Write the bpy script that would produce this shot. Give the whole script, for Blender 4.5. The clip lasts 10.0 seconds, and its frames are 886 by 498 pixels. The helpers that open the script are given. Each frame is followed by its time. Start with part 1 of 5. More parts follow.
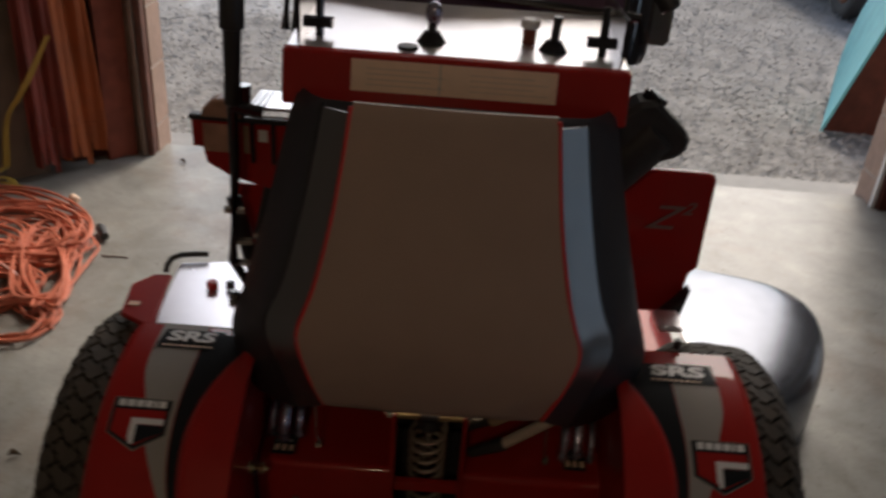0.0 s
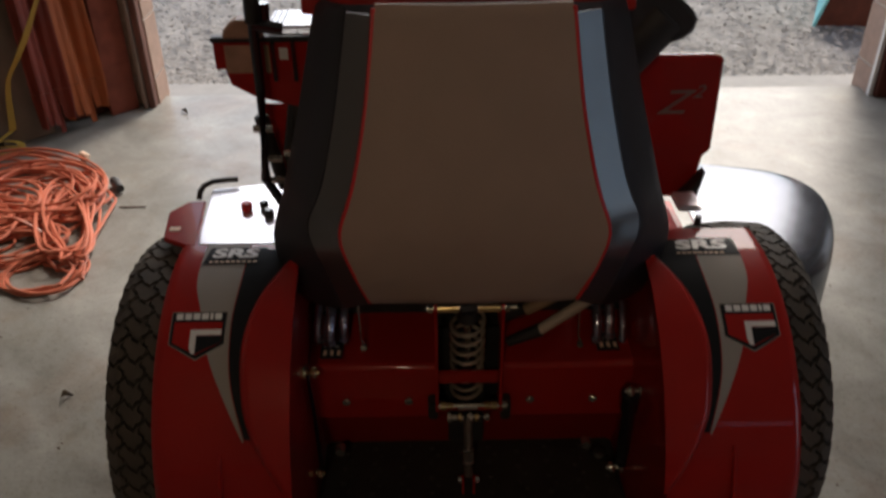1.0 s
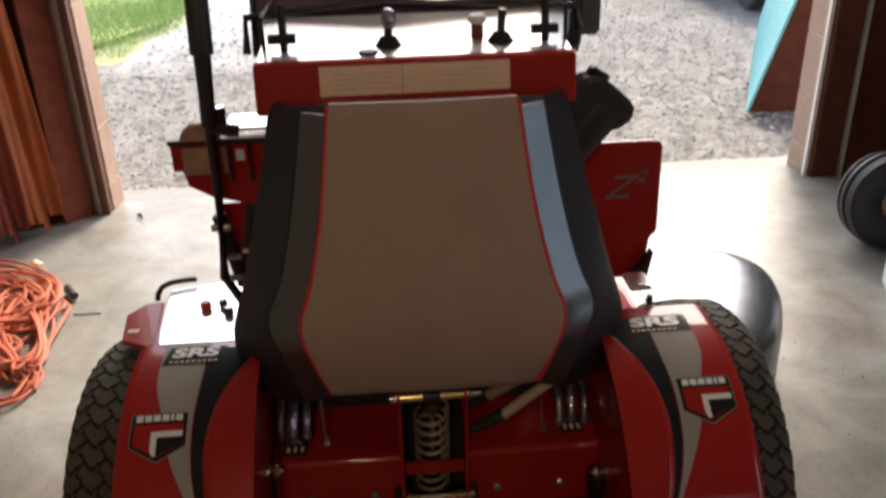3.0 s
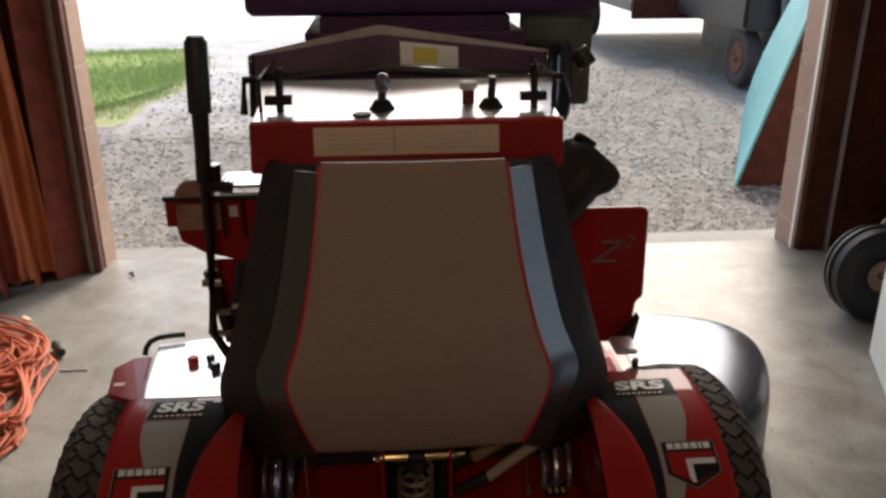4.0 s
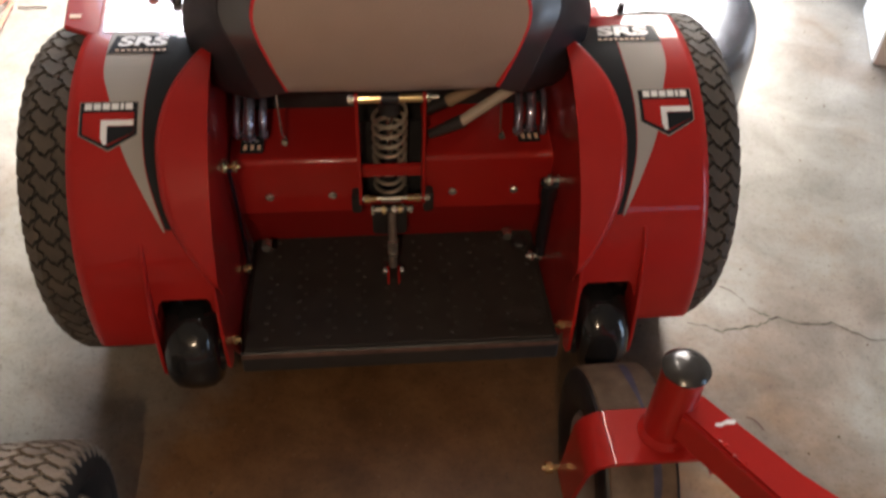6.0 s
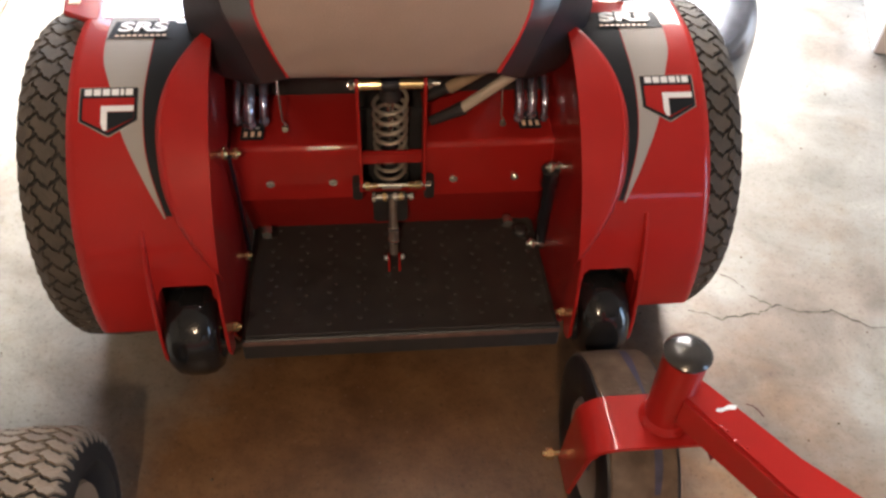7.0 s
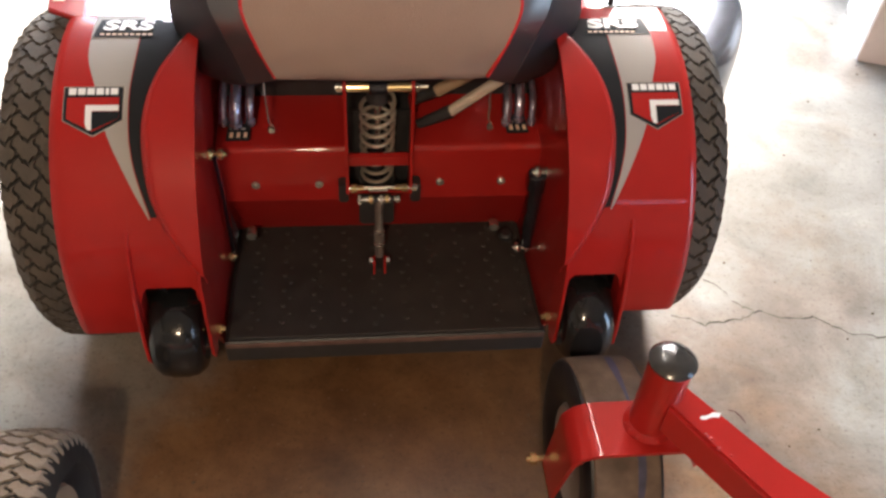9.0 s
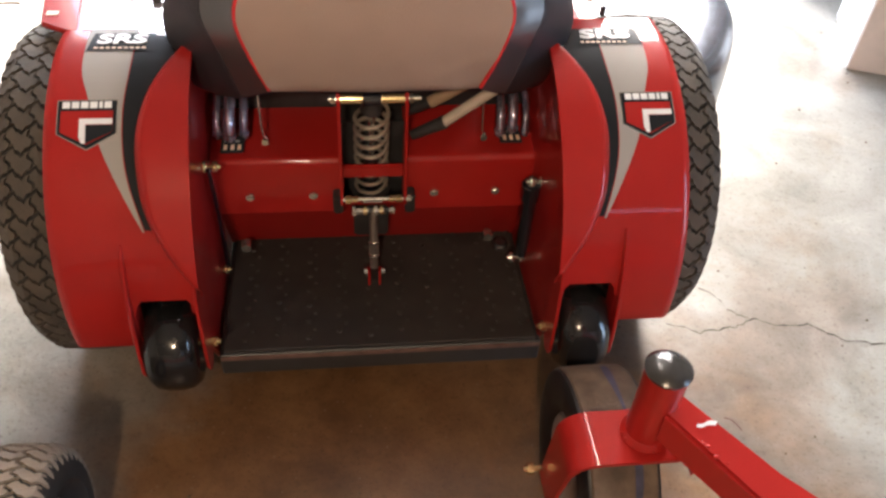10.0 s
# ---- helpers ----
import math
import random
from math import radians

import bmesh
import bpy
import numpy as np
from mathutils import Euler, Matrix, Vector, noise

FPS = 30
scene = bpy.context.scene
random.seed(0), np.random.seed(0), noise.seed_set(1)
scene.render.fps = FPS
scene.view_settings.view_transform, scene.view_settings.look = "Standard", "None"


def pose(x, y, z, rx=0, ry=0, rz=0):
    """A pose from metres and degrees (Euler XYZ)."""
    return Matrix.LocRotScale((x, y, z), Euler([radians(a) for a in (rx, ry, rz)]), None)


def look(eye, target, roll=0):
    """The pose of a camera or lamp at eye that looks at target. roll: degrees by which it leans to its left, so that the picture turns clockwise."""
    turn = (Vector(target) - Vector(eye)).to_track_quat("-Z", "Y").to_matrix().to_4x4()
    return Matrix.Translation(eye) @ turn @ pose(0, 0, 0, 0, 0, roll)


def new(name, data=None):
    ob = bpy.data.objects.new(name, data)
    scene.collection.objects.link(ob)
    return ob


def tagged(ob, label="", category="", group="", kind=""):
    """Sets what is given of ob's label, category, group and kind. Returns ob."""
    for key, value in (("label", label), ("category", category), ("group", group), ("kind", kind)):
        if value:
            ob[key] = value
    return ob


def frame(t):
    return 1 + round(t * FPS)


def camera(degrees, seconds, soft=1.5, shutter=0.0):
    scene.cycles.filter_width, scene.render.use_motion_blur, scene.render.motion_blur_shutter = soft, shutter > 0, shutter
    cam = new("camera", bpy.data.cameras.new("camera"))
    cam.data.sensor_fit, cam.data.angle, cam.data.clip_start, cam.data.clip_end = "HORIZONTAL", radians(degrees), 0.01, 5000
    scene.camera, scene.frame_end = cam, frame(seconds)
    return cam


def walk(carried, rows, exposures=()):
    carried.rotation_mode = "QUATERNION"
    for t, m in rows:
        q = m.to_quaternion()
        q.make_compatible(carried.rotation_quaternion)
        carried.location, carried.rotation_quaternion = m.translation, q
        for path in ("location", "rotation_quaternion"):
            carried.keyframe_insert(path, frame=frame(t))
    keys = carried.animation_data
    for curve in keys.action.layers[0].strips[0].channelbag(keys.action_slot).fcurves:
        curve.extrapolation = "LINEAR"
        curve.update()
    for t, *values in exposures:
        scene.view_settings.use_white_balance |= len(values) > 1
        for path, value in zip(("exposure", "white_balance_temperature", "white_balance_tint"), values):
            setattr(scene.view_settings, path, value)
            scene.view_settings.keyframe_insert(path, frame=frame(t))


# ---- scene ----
cam = camera(55.97, 10.0, soft=2.7, shutter=0.5)
PATH = (
    (0, -0.004, -1.085, 1.378, 2.02, -28.33, -3.83),
    (0.2, -0.025, -1.107, 1.371, 1.82, -28.16, -1.09),
    (0.5, -0.042, -1.159, 1.357, -0.11, -27.71, 0.33),
    (1, -0.052, -1.170, 1.342, -0.70, -32.16, 0.60),
    (1.5, -0.047, -1.193, 1.335, -4.06, -33.46, 0.22),
    (2, -0.038, -1.194, 1.325, -4.29, -36.65, 2.10),
    (2.5, -0.047, -1.198, 1.336, -3.94, -31.07, 1.95),
    (2.7, -0.052, -1.189, 1.347, -4.38, -29.11, 1.46),
    (3, -0.053, -1.197, 1.346, -4.46, -25.73, 1.48),
    (3.2, -0.051, -1.203, 1.347, -4.26, -24.37, 1.14),
    (4.3, -0.045, -1.222, 1.330, -4.43, -20.71, 0.04),
    (4.4, -0.042, -1.217, 1.322, -4.26, -22.05, 0.07),
    (4.5, -0.039, -1.212, 1.335, -4.10, -22.88, 0.11),
    (5, -0.036, -1.210, 1.325, -4.66, -29.80, -0.89),
    (5.2, -0.037, -1.208, 1.308, -4.98, -32.07, -0.53),
    (5.5, -0.037, -1.207, 1.309, -4.84, -36.48, -0.65),
    (5.7, -0.045, -1.209, 1.298, -5.16, -39.95, -1.40),
    (6, -0.035, -1.202, 1.303, -4.78, -44.37, -1.64),
    (6.2, -0.036, -1.207, 1.299, -4.74, -44.95, -1.61),
    (7.3, -0.040, -1.204, 1.297, -4.98, -45.01, -1.83),
    (7.5, -0.041, -1.198, 1.301, -5.30, -45.46, -2.24),
    (8, -0.041, -1.197, 1.300, -5.46, -45.71, -2.65),
    (8.5, -0.046, -1.198, 1.300, -5.21, -45.39, -2.98),
    (9, -0.045, -1.197, 1.302, -5.25, -45.09, -3.03),
    (9.5, -0.043, -1.196, 1.304, -5.57, -44.68, -3.06),
    (10, -0.046, -1.198, 1.302, -5.88, -44.31, -2.95),
)
EXPOSURES = (
    (0.0, -0.45, 6450, 10), (0.5, -0.38, 6450, 10), (1.0, -0.14, 6400, 10), (1.5, 0.48, 6500, 10), (2.0, 1.0, 6450, 10), (2.5, 1.30, 6550, 10), (3.0, 0.65, 6650, 10), (3.2, 0.6, 6650, 10),
    (4.3, -0.2, 6700, 10), (4.5, -0.3, 6700, 10), (5.0, -0.15, 6650, 10), (5.5, 0.65, 6550, 10), (5.7, 1.0, 6550, 10), (6.0, 1.88, 6350, 10), (6.2, 2.18, 6320, 10), (7.3, 2.55, 6150, 10), (10.0, 2.70, 6150, 10),
)
walk(cam, [(t, pose(x, y, z, 90 + pitch, roll, yaw)) for t, x, y, z, yaw, pitch, roll in PATH], EXPOSURES)

# ---- light: overcast sky through the open door, one warm bulb, two added unseen lamps ----
world = bpy.data.worlds.new("world")
scene.world = world
world.use_nodes = True
wn = world.node_tree.nodes
sky = wn.new("ShaderNodeTexSky")
sky.sky_type = "NISHITA"
sky.sun_disc = False
sky.sun_elevation = radians(42)
sky.sun_rotation = radians(20)
sky.air_density, sky.dust_density, sky.ozone_density = 1.0, 3.0, 1.0
bg = wn["Background"]
bg.inputs["Strength"].default_value = 0.3
world.node_tree.links.new(sky.outputs[0], bg.inputs["Color"])

sun = new("sun", bpy.data.lights.new("sun", "SUN"))
sun.data.energy = 2.7
sun.data.angle = radians(14)
sun.data.color = (1.0, 0.92, 0.82)
sun.matrix_basis = look((0, 0, 0), (-0.25, -0.6, -0.9))


def lamp_area(name, eye, target, power, sx, sy, color):
    d = bpy.data.lights.new(name, "AREA")
    d.shape, d.size, d.size_y, d.energy, d.color = "RECTANGLE", sx, sy, power, color
    ob = new(name, d)
    ob.matrix_basis = look(eye, target)
    return ob


# sky light in the door's opening; the bulb behind the camera
lamp_area("door_light", (0.28, 2.50, 2.02), (0.28, 0.2, 0.5), 18, 2.8, 0.8, (1.0, 0.98, 0.95))
# added blue lamp in an unseen side doorway, for the pad's right stripe
lamp_area("unseen_side_light", (3.03, -1.75, 1.0), (0.2, -1.5, 0.8), 3.9, 0.5, 1.9, (0.47, 0.70, 1.0))
# unseen ceiling tube, added for the white streak on the caster fork
lamp_area("added_tube_light", (0.15, 0.8, 2.49), (0.15, 0.8, 0), 2, 0.05, 1.1, (0.95, 0.97, 1.0))
bulb = new("bulb_light", bpy.data.lights.new("bulb_light", "POINT"))
bulb.data.energy, bulb.data.shadow_soft_size, bulb.data.color = 23.0, 0.09, (1.0, 0.73, 0.48)
bulb.location = (-0.30, -2.65, 2.36)


# ---- materials ----
def material(name, color, rough=0.5, metal=0.0, var=0.15, scale=30, bump=0.0, bscale=200, color2=None, coat=0.0, island=False, detail=6.0):
    """Base colour broken up at two scales, with a fine relief."""
    m = bpy.data.materials.new(name)
    m.use_nodes = True
    nt = m.node_tree
    b = nt.nodes["Principled BSDF"]
    b.inputs["Metallic"].default_value = metal
    if coat:
        b.inputs["Coat Weight"].default_value = coat
        b.inputs["Coat Roughness"].default_value = 0.07
    geo = nt.nodes.new("ShaderNodeTexCoord")
    big = nt.nodes.new("ShaderNodeTexNoise")
    big.inputs["Scale"].default_value = scale * 0.13
    big.inputs["Detail"].default_value = 3
    small = nt.nodes.new("ShaderNodeTexNoise")
    small.inputs["Scale"].default_value = scale
    small.inputs["Detail"].default_value = detail
    mixf = nt.nodes.new("ShaderNodeMath")
    mixf.operation = "MULTIPLY_ADD"
    mixf.inputs[1].default_value = 0.5
    half = nt.nodes.new("ShaderNodeMath")
    half.operation = "MULTIPLY"
    half.inputs[1].default_value = 0.5
    for n in (big, small):
        nt.links.new(geo.outputs["Object"], n.inputs["Vector"])
    nt.links.new(small.outputs[0], half.inputs[0])
    nt.links.new(big.outputs[0], mixf.inputs[0])
    nt.links.new(half.outputs[0], mixf.inputs[2])
    ramp = nt.nodes.new("ShaderNodeValToRGB")
    c2 = color2 or tuple(min(1, c * (1 + var)) for c in color)
    c1 = color if color2 else tuple(c * (1 - var) for c in color)
    ramp.color_ramp.elements[0].position, ramp.color_ramp.elements[1].position = 0.36, 0.64
    ramp.color_ramp.elements[0].color = (*c1, 1)
    ramp.color_ramp.elements[1].color = (*c2, 1)
    nt.links.new(mixf.outputs[0], ramp.inputs[0])
    if island:
        hsv = nt.nodes.new("ShaderNodeHueSaturation")
        g = nt.nodes.new("ShaderNodeNewGeometry")
        mr = nt.nodes.new("ShaderNodeMapRange")
        mr.inputs[3].default_value, mr.inputs[4].default_value = 0.86, 1.16
        nt.links.new(g.outputs["Random Per Island"], mr.inputs[0])
        nt.links.new(mr.outputs[0], hsv.inputs["Value"])
        nt.links.new(ramp.outputs[0], hsv.inputs["Color"])
        nt.links.new(hsv.outputs[0], b.inputs["Base Color"])
    else:
        nt.links.new(ramp.outputs[0], b.inputs["Base Color"])
    rr = nt.nodes.new("ShaderNodeMapRange")
    rr.inputs[3].default_value, rr.inputs[4].default_value = max(0.02, rough * 0.8), min(1, rough * 1.2)
    nt.links.new(small.outputs[0], rr.inputs[0])
    nt.links.new(rr.outputs[0], b.inputs["Roughness"])
    if bump:
        bn = nt.nodes.new("ShaderNodeTexNoise")
        bn.inputs["Scale"].default_value = bscale
        bn.inputs["Detail"].default_value = 4
        nt.links.new(geo.outputs["Object"], bn.inputs["Vector"])
        bp = nt.nodes.new("ShaderNodeBump")
        bp.inputs["Strength"].default_value = bump
        bp.inputs["Distance"].default_value = 0.004
        nt.links.new(bn.outputs[0], bp.inputs["Height"])
        nt.links.new(bp.outputs[0], b.inputs["Normal"])
    return m


def concrete_material():
    m = material("concrete", (0.27, 0.262, 0.238), 0.34, 0, 0.3, 9, 0.2, 90, color2=(0.36, 0.352, 0.325), detail=12)
    nt = m.node_tree
    b = nt.nodes["Principled BSDF"]
    old = b.inputs["Base Color"].links[0].from_socket
    tc = next(n for n in nt.nodes if n.type == "TEX_COORD")
    stain_shade = nt.nodes.new("ShaderNodeTexNoise")
    stain_shade.inputs["Scale"].default_value = 1.7
    stain_shade.inputs["Detail"].default_value = 8
    stain_shade.inputs["Roughness"].default_value = 0.65
    nt.links.new(tc.outputs["Object"], stain_shade.inputs["Vector"])
    ramp = nt.nodes.new("ShaderNodeValToRGB")
    ramp.color_ramp.elements[0].position, ramp.color_ramp.elements[1].position = 0.42, 0.62
    ramp.color_ramp.elements[0].color, ramp.color_ramp.elements[1].color = (0, 0, 0, 1), (0.6, 0.6, 0.6, 1)
    nt.links.new(stain_shade.outputs[0], ramp.inputs[0])
    # brown patch painting the mower's warm-lit shade into the slab, ragged with faint stains
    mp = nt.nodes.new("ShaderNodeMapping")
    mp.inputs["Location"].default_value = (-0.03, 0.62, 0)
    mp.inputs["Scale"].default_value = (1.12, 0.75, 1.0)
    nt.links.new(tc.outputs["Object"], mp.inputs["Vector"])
    shade_blob = nt.nodes.new("ShaderNodeTexGradient")
    shade_blob.gradient_type = "SPHERICAL"
    nt.links.new(mp.outputs[0], shade_blob.inputs["Vector"])
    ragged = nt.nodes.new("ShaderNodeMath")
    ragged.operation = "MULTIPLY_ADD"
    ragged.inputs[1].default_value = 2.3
    nt.links.new(shade_blob.outputs[1], ragged.inputs[0])
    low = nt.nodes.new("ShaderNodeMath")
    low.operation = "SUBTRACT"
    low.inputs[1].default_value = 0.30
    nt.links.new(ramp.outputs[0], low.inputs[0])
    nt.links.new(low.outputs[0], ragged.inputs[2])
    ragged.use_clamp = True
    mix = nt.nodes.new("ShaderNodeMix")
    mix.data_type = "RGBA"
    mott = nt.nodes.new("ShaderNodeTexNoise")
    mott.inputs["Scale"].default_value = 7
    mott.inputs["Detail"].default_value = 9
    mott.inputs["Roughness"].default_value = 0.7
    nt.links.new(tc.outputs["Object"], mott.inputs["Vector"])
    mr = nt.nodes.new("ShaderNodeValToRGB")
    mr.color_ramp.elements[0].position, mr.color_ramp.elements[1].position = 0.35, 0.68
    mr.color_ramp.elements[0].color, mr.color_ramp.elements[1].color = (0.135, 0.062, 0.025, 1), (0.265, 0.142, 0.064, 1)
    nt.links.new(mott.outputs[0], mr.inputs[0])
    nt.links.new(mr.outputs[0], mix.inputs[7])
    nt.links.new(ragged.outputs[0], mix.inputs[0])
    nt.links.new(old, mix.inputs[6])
    speck = nt.nodes.new("ShaderNodeTexNoise")
    speck.inputs["Scale"].default_value = 70
    speck.inputs["Detail"].default_value = 5
    nt.links.new(tc.outputs["Object"], speck.inputs["Vector"])
    sr = nt.nodes.new("ShaderNodeValToRGB")
    sr.color_ramp.elements[0].position, sr.color_ramp.elements[1].position = 0.30, 0.42
    sr.color_ramp.elements[0].color, sr.color_ramp.elements[1].color = (0.55, 0.5, 0.45, 1), (1, 1, 1, 1)
    nt.links.new(speck.outputs[0], sr.inputs[0])
    mul = nt.nodes.new("ShaderNodeMix")
    mul.data_type, mul.blend_type = "RGBA", "MULTIPLY"
    mul.inputs[0].default_value = 0.45
    nt.links.new(mix.outputs[2], mul.inputs[6])
    nt.links.new(sr.outputs[0], mul.inputs[7])
    # cloudy trowel marks and pale grit in the slab
    cloud = nt.nodes.new("ShaderNodeTexNoise")
    cloud.inputs["Scale"].default_value = 4.5
    cloud.inputs["Detail"].default_value = 10
    cloud.inputs["Roughness"].default_value = 0.72
    cloud.inputs["Distortion"].default_value = 0.6
    nt.links.new(tc.outputs["Object"], cloud.inputs["Vector"])
    cr = nt.nodes.new("ShaderNodeValToRGB")
    cr.color_ramp.elements[0].position, cr.color_ramp.elements[1].position = 0.34, 0.66
    cr.color_ramp.elements[0].color, cr.color_ramp.elements[1].color = (0.58, 0.575, 0.56, 1), (0.95, 0.945, 0.935, 1)
    nt.links.new(cloud.outputs[0], cr.inputs[0])
    mul2 = nt.nodes.new("ShaderNodeMix")
    mul2.data_type, mul2.blend_type = "RGBA", "MULTIPLY"
    mul2.inputs[0].default_value = 1.0
    nt.links.new(mul.outputs[2], mul2.inputs[6])
    nt.links.new(cr.outputs[0], mul2.inputs[7])
    grit = nt.nodes.new("ShaderNodeTexVoronoi")
    grit.inputs["Scale"].default_value = 38
    nt.links.new(tc.outputs["Object"], grit.inputs["Vector"])
    gr = nt.nodes.new("ShaderNodeValToRGB")
    gr.color_ramp.elements[0].position, gr.color_ramp.elements[1].position = 0.06, 0.10
    gr.color_ramp.elements[0].color, gr.color_ramp.elements[1].color = (0.10, 0.10, 0.10, 1), (0, 0, 0, 1)
    nt.links.new(grit.outputs["Distance"], gr.inputs[0])
    pale = nt.nodes.new("ShaderNodeMix")
    pale.data_type = "RGBA"
    pale.inputs[7].default_value = (0.55, 0.52, 0.47, 1)
    nt.links.new(gr.outputs[0], pale.inputs[0])
    # tan rust blooms and small dark pits in the grey slab
    bloom = nt.nodes.new("ShaderNodeTexNoise")
    bloom.inputs["Scale"].default_value = 5.5
    bloom.inputs["Detail"].default_value = 12
    bloom.inputs["Roughness"].default_value = 0.78
    bloom.inputs["Distortion"].default_value = 1.2
    nt.links.new(tc.outputs["Object"], bloom.inputs["Vector"])
    br = nt.nodes.new("ShaderNodeValToRGB")
    br.color_ramp.elements[0].position, br.color_ramp.elements[1].position = 0.52, 0.72
    br.color_ramp.elements[0].color, br.color_ramp.elements[1].color = (0, 0, 0, 1), (0.40, 0.40, 0.40, 1)
    nt.links.new(bloom.outputs[0], br.inputs[0])
    tan = nt.nodes.new("ShaderNodeMix")
    tan.data_type, tan.blend_type = "RGBA", "MULTIPLY"
    tan.inputs[7].default_value = (0.82, 0.66, 0.46, 1)
    nt.links.new(br.outputs[0], tan.inputs[0])
    nt.links.new(mul2.outputs[2], tan.inputs[6])
    pit = nt.nodes.new("ShaderNodeTexNoise")
    pit.inputs["Scale"].default_value = 160
    pit.inputs["Detail"].default_value = 2
    nt.links.new(tc.outputs["Object"], pit.inputs["Vector"])
    pr = nt.nodes.new("ShaderNodeValToRGB")
    pr.color_ramp.elements[0].position, pr.color_ramp.elements[1].position = 0.28, 0.40
    pr.color_ramp.elements[0].color, pr.color_ramp.elements[1].color = (0.55, 0.53, 0.50, 1), (1, 1, 1, 1)
    nt.links.new(pit.outputs[0], pr.inputs[0])
    pits = nt.nodes.new("ShaderNodeMix")
    pits.data_type, pits.blend_type = "RGBA", "MULTIPLY"
    pits.inputs[0].default_value = 0.8
    nt.links.new(tan.outputs[2], pits.inputs[6])
    nt.links.new(pr.outputs[0], pits.inputs[7])
    nt.links.new(pits.outputs[2], pale.inputs[6])
    nt.links.new(pale.outputs[2], b.inputs["Base Color"])
    return m


def weave_material(name, color, rough=0.45):
    """Vinyl with a fine woven relief."""
    m = material(name, color, rough, 0, 0.03, 60)
    nt = m.node_tree
    b = nt.nodes["Principled BSDF"]
    tc = next(n for n in nt.nodes if n.type == "TEX_COORD")
    ch = nt.nodes.new("ShaderNodeTexChecker")
    ch.inputs["Scale"].default_value = 330
    nt.links.new(tc.outputs["Object"], ch.inputs["Vector"])
    bp = nt.nodes.new("ShaderNodeBump")
    bp.inputs["Strength"].default_value = 0.5
    bp.inputs["Distance"].default_value = 0.001
    nt.links.new(ch.outputs[1], bp.inputs["Height"])
    nt.links.new(bp.outputs[0], b.inputs["Normal"])
    return m


RED = material("red_paint", (0.36, 0.0155, 0.0125), 0.42, 0, 0.06, 14, 0.02, 60, coat=0.55)
RED.node_tree.nodes["Principled BSDF"].inputs["Specular IOR Level"].default_value = 0.1
RED.node_tree.nodes["Principled BSDF"].inputs["Coat Roughness"].default_value = 0.04
SILVER = material("silver_decal", (0.35, 0.33, 0.31), 0.55, 0.1, 0.02, 30)
SILVER.node_tree.nodes["Principled BSDF"].inputs["Specular IOR Level"].default_value = 0.05
BLACK = material("black_plastic", (0.028, 0.027, 0.028), 0.45, 0, 0.3, 40, 0.1, 500)
BLACK_GLOSS = material("black_gloss", (0.014, 0.013, 0.018), 0.16, 0, 0.3, 25, coat=0.6)
BLACK_DECAL = material("black_decal", (0.02, 0.022, 0.025), 0.45, 0, 0.1, 30)
BLACK_DECAL.node_tree.nodes["Principled BSDF"].inputs["Specular IOR Level"].default_value = 0.05
WHITE = material("white_decal", (0.8, 0.8, 0.8), 0.35, 0, 0.03, 30)
LABEL = material("label_paper", (0.88, 0.63, 0.46), 0.45, 0, 0.05, 50)
YELLOW = material("yellow_decal", (0.75, 0.6, 0.08), 0.4, 0, 0.05, 30)
RUBBER = material("tyre_rubber", (0.028, 0.027, 0.026), 0.7, 0, 0.35, 60, 0.4, 300, color2=(0.055, 0.05, 0.045))
DUSTY = material("dusty_rubber", (0.10, 0.082, 0.066), 0.7, 0, 0.35, 22, 0.4, 200, color2=(0.24, 0.195, 0.15))
GROOVE = material("groove_rubber", (0.017, 0.015, 0.013), 0.8, 0, 0.3, 60)
ROLLER = material("roller_plastic", (0.012, 0.012, 0.013), 0.13, 0, 0.2, 30)
GOLD = material("zinc_yellow", (0.84, 0.65, 0.34), 0.16, 0.88, 0.2, 60)
STEEL = material("zinc_steel", (0.70, 0.68, 0.64), 0.16, 0.88, 0.15, 60)
SPRING = material("spring_steel", (0.60, 0.54, 0.45), 0.33, 0.7, 0.2, 50)
TAN = material("tan_vinyl", (0.36, 0.25, 0.19), 0.5, 0, 0.06, 12, 0.25, 420)
VINYL = material("black_vinyl", (0.029, 0.027, 0.034), 0.45, 0, 0.2, 20, 0.3, 500)
CARBON = weave_material("grey_weave_vinyl", (0.040, 0.039, 0.043), 0.34)
PIPING = material("red_piping", (0.62, 0.03, 0.03), 0.35, 0, 0.05, 30)
CARBON.node_tree.nodes["Principled BSDF"].inputs["IOR"].default_value = 2.3
CARBON.node_tree.nodes["Principled BSDF"].inputs["Coat Weight"].default_value = 0.4
CARBON.node_tree.nodes["Principled BSDF"].inputs["Coat Roughness"].default_value = 0.25
MAT = material("rubber_mat", (0.027, 0.023, 0.021), 0.75, 0, 0.4, 30, 0.3, 300)
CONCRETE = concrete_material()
BLOCK = material("painted_block", (0.43, 0.285, 0.215), 0.8, 0, 0.14, 30, 0.6, 160)
MORTAR = material("mortar", (0.5, 0.41, 0.34), 0.9, 0, 0.12, 40, 0.5, 200)
BROWN = material("brown_boards", (0.215, 0.062, 0.040), 0.75, 0, 0.3, 14, 0.3, 120)
BROWN.node_tree.nodes["Principled BSDF"].inputs["Specular IOR Level"].default_value = 0.15
DARKWOOD = material("dark_boards", (0.088, 0.030, 0.020), 0.85, 0, 0.3, 14, 0.3, 120)
DARKWOOD.node_tree.nodes["Principled BSDF"].inputs["Specular IOR Level"].default_value = 0.2
DARKBROWN = material("dark_brown_board", (0.14, 0.058, 0.040), 0.8, 0, 0.3, 14, 0.3, 120)
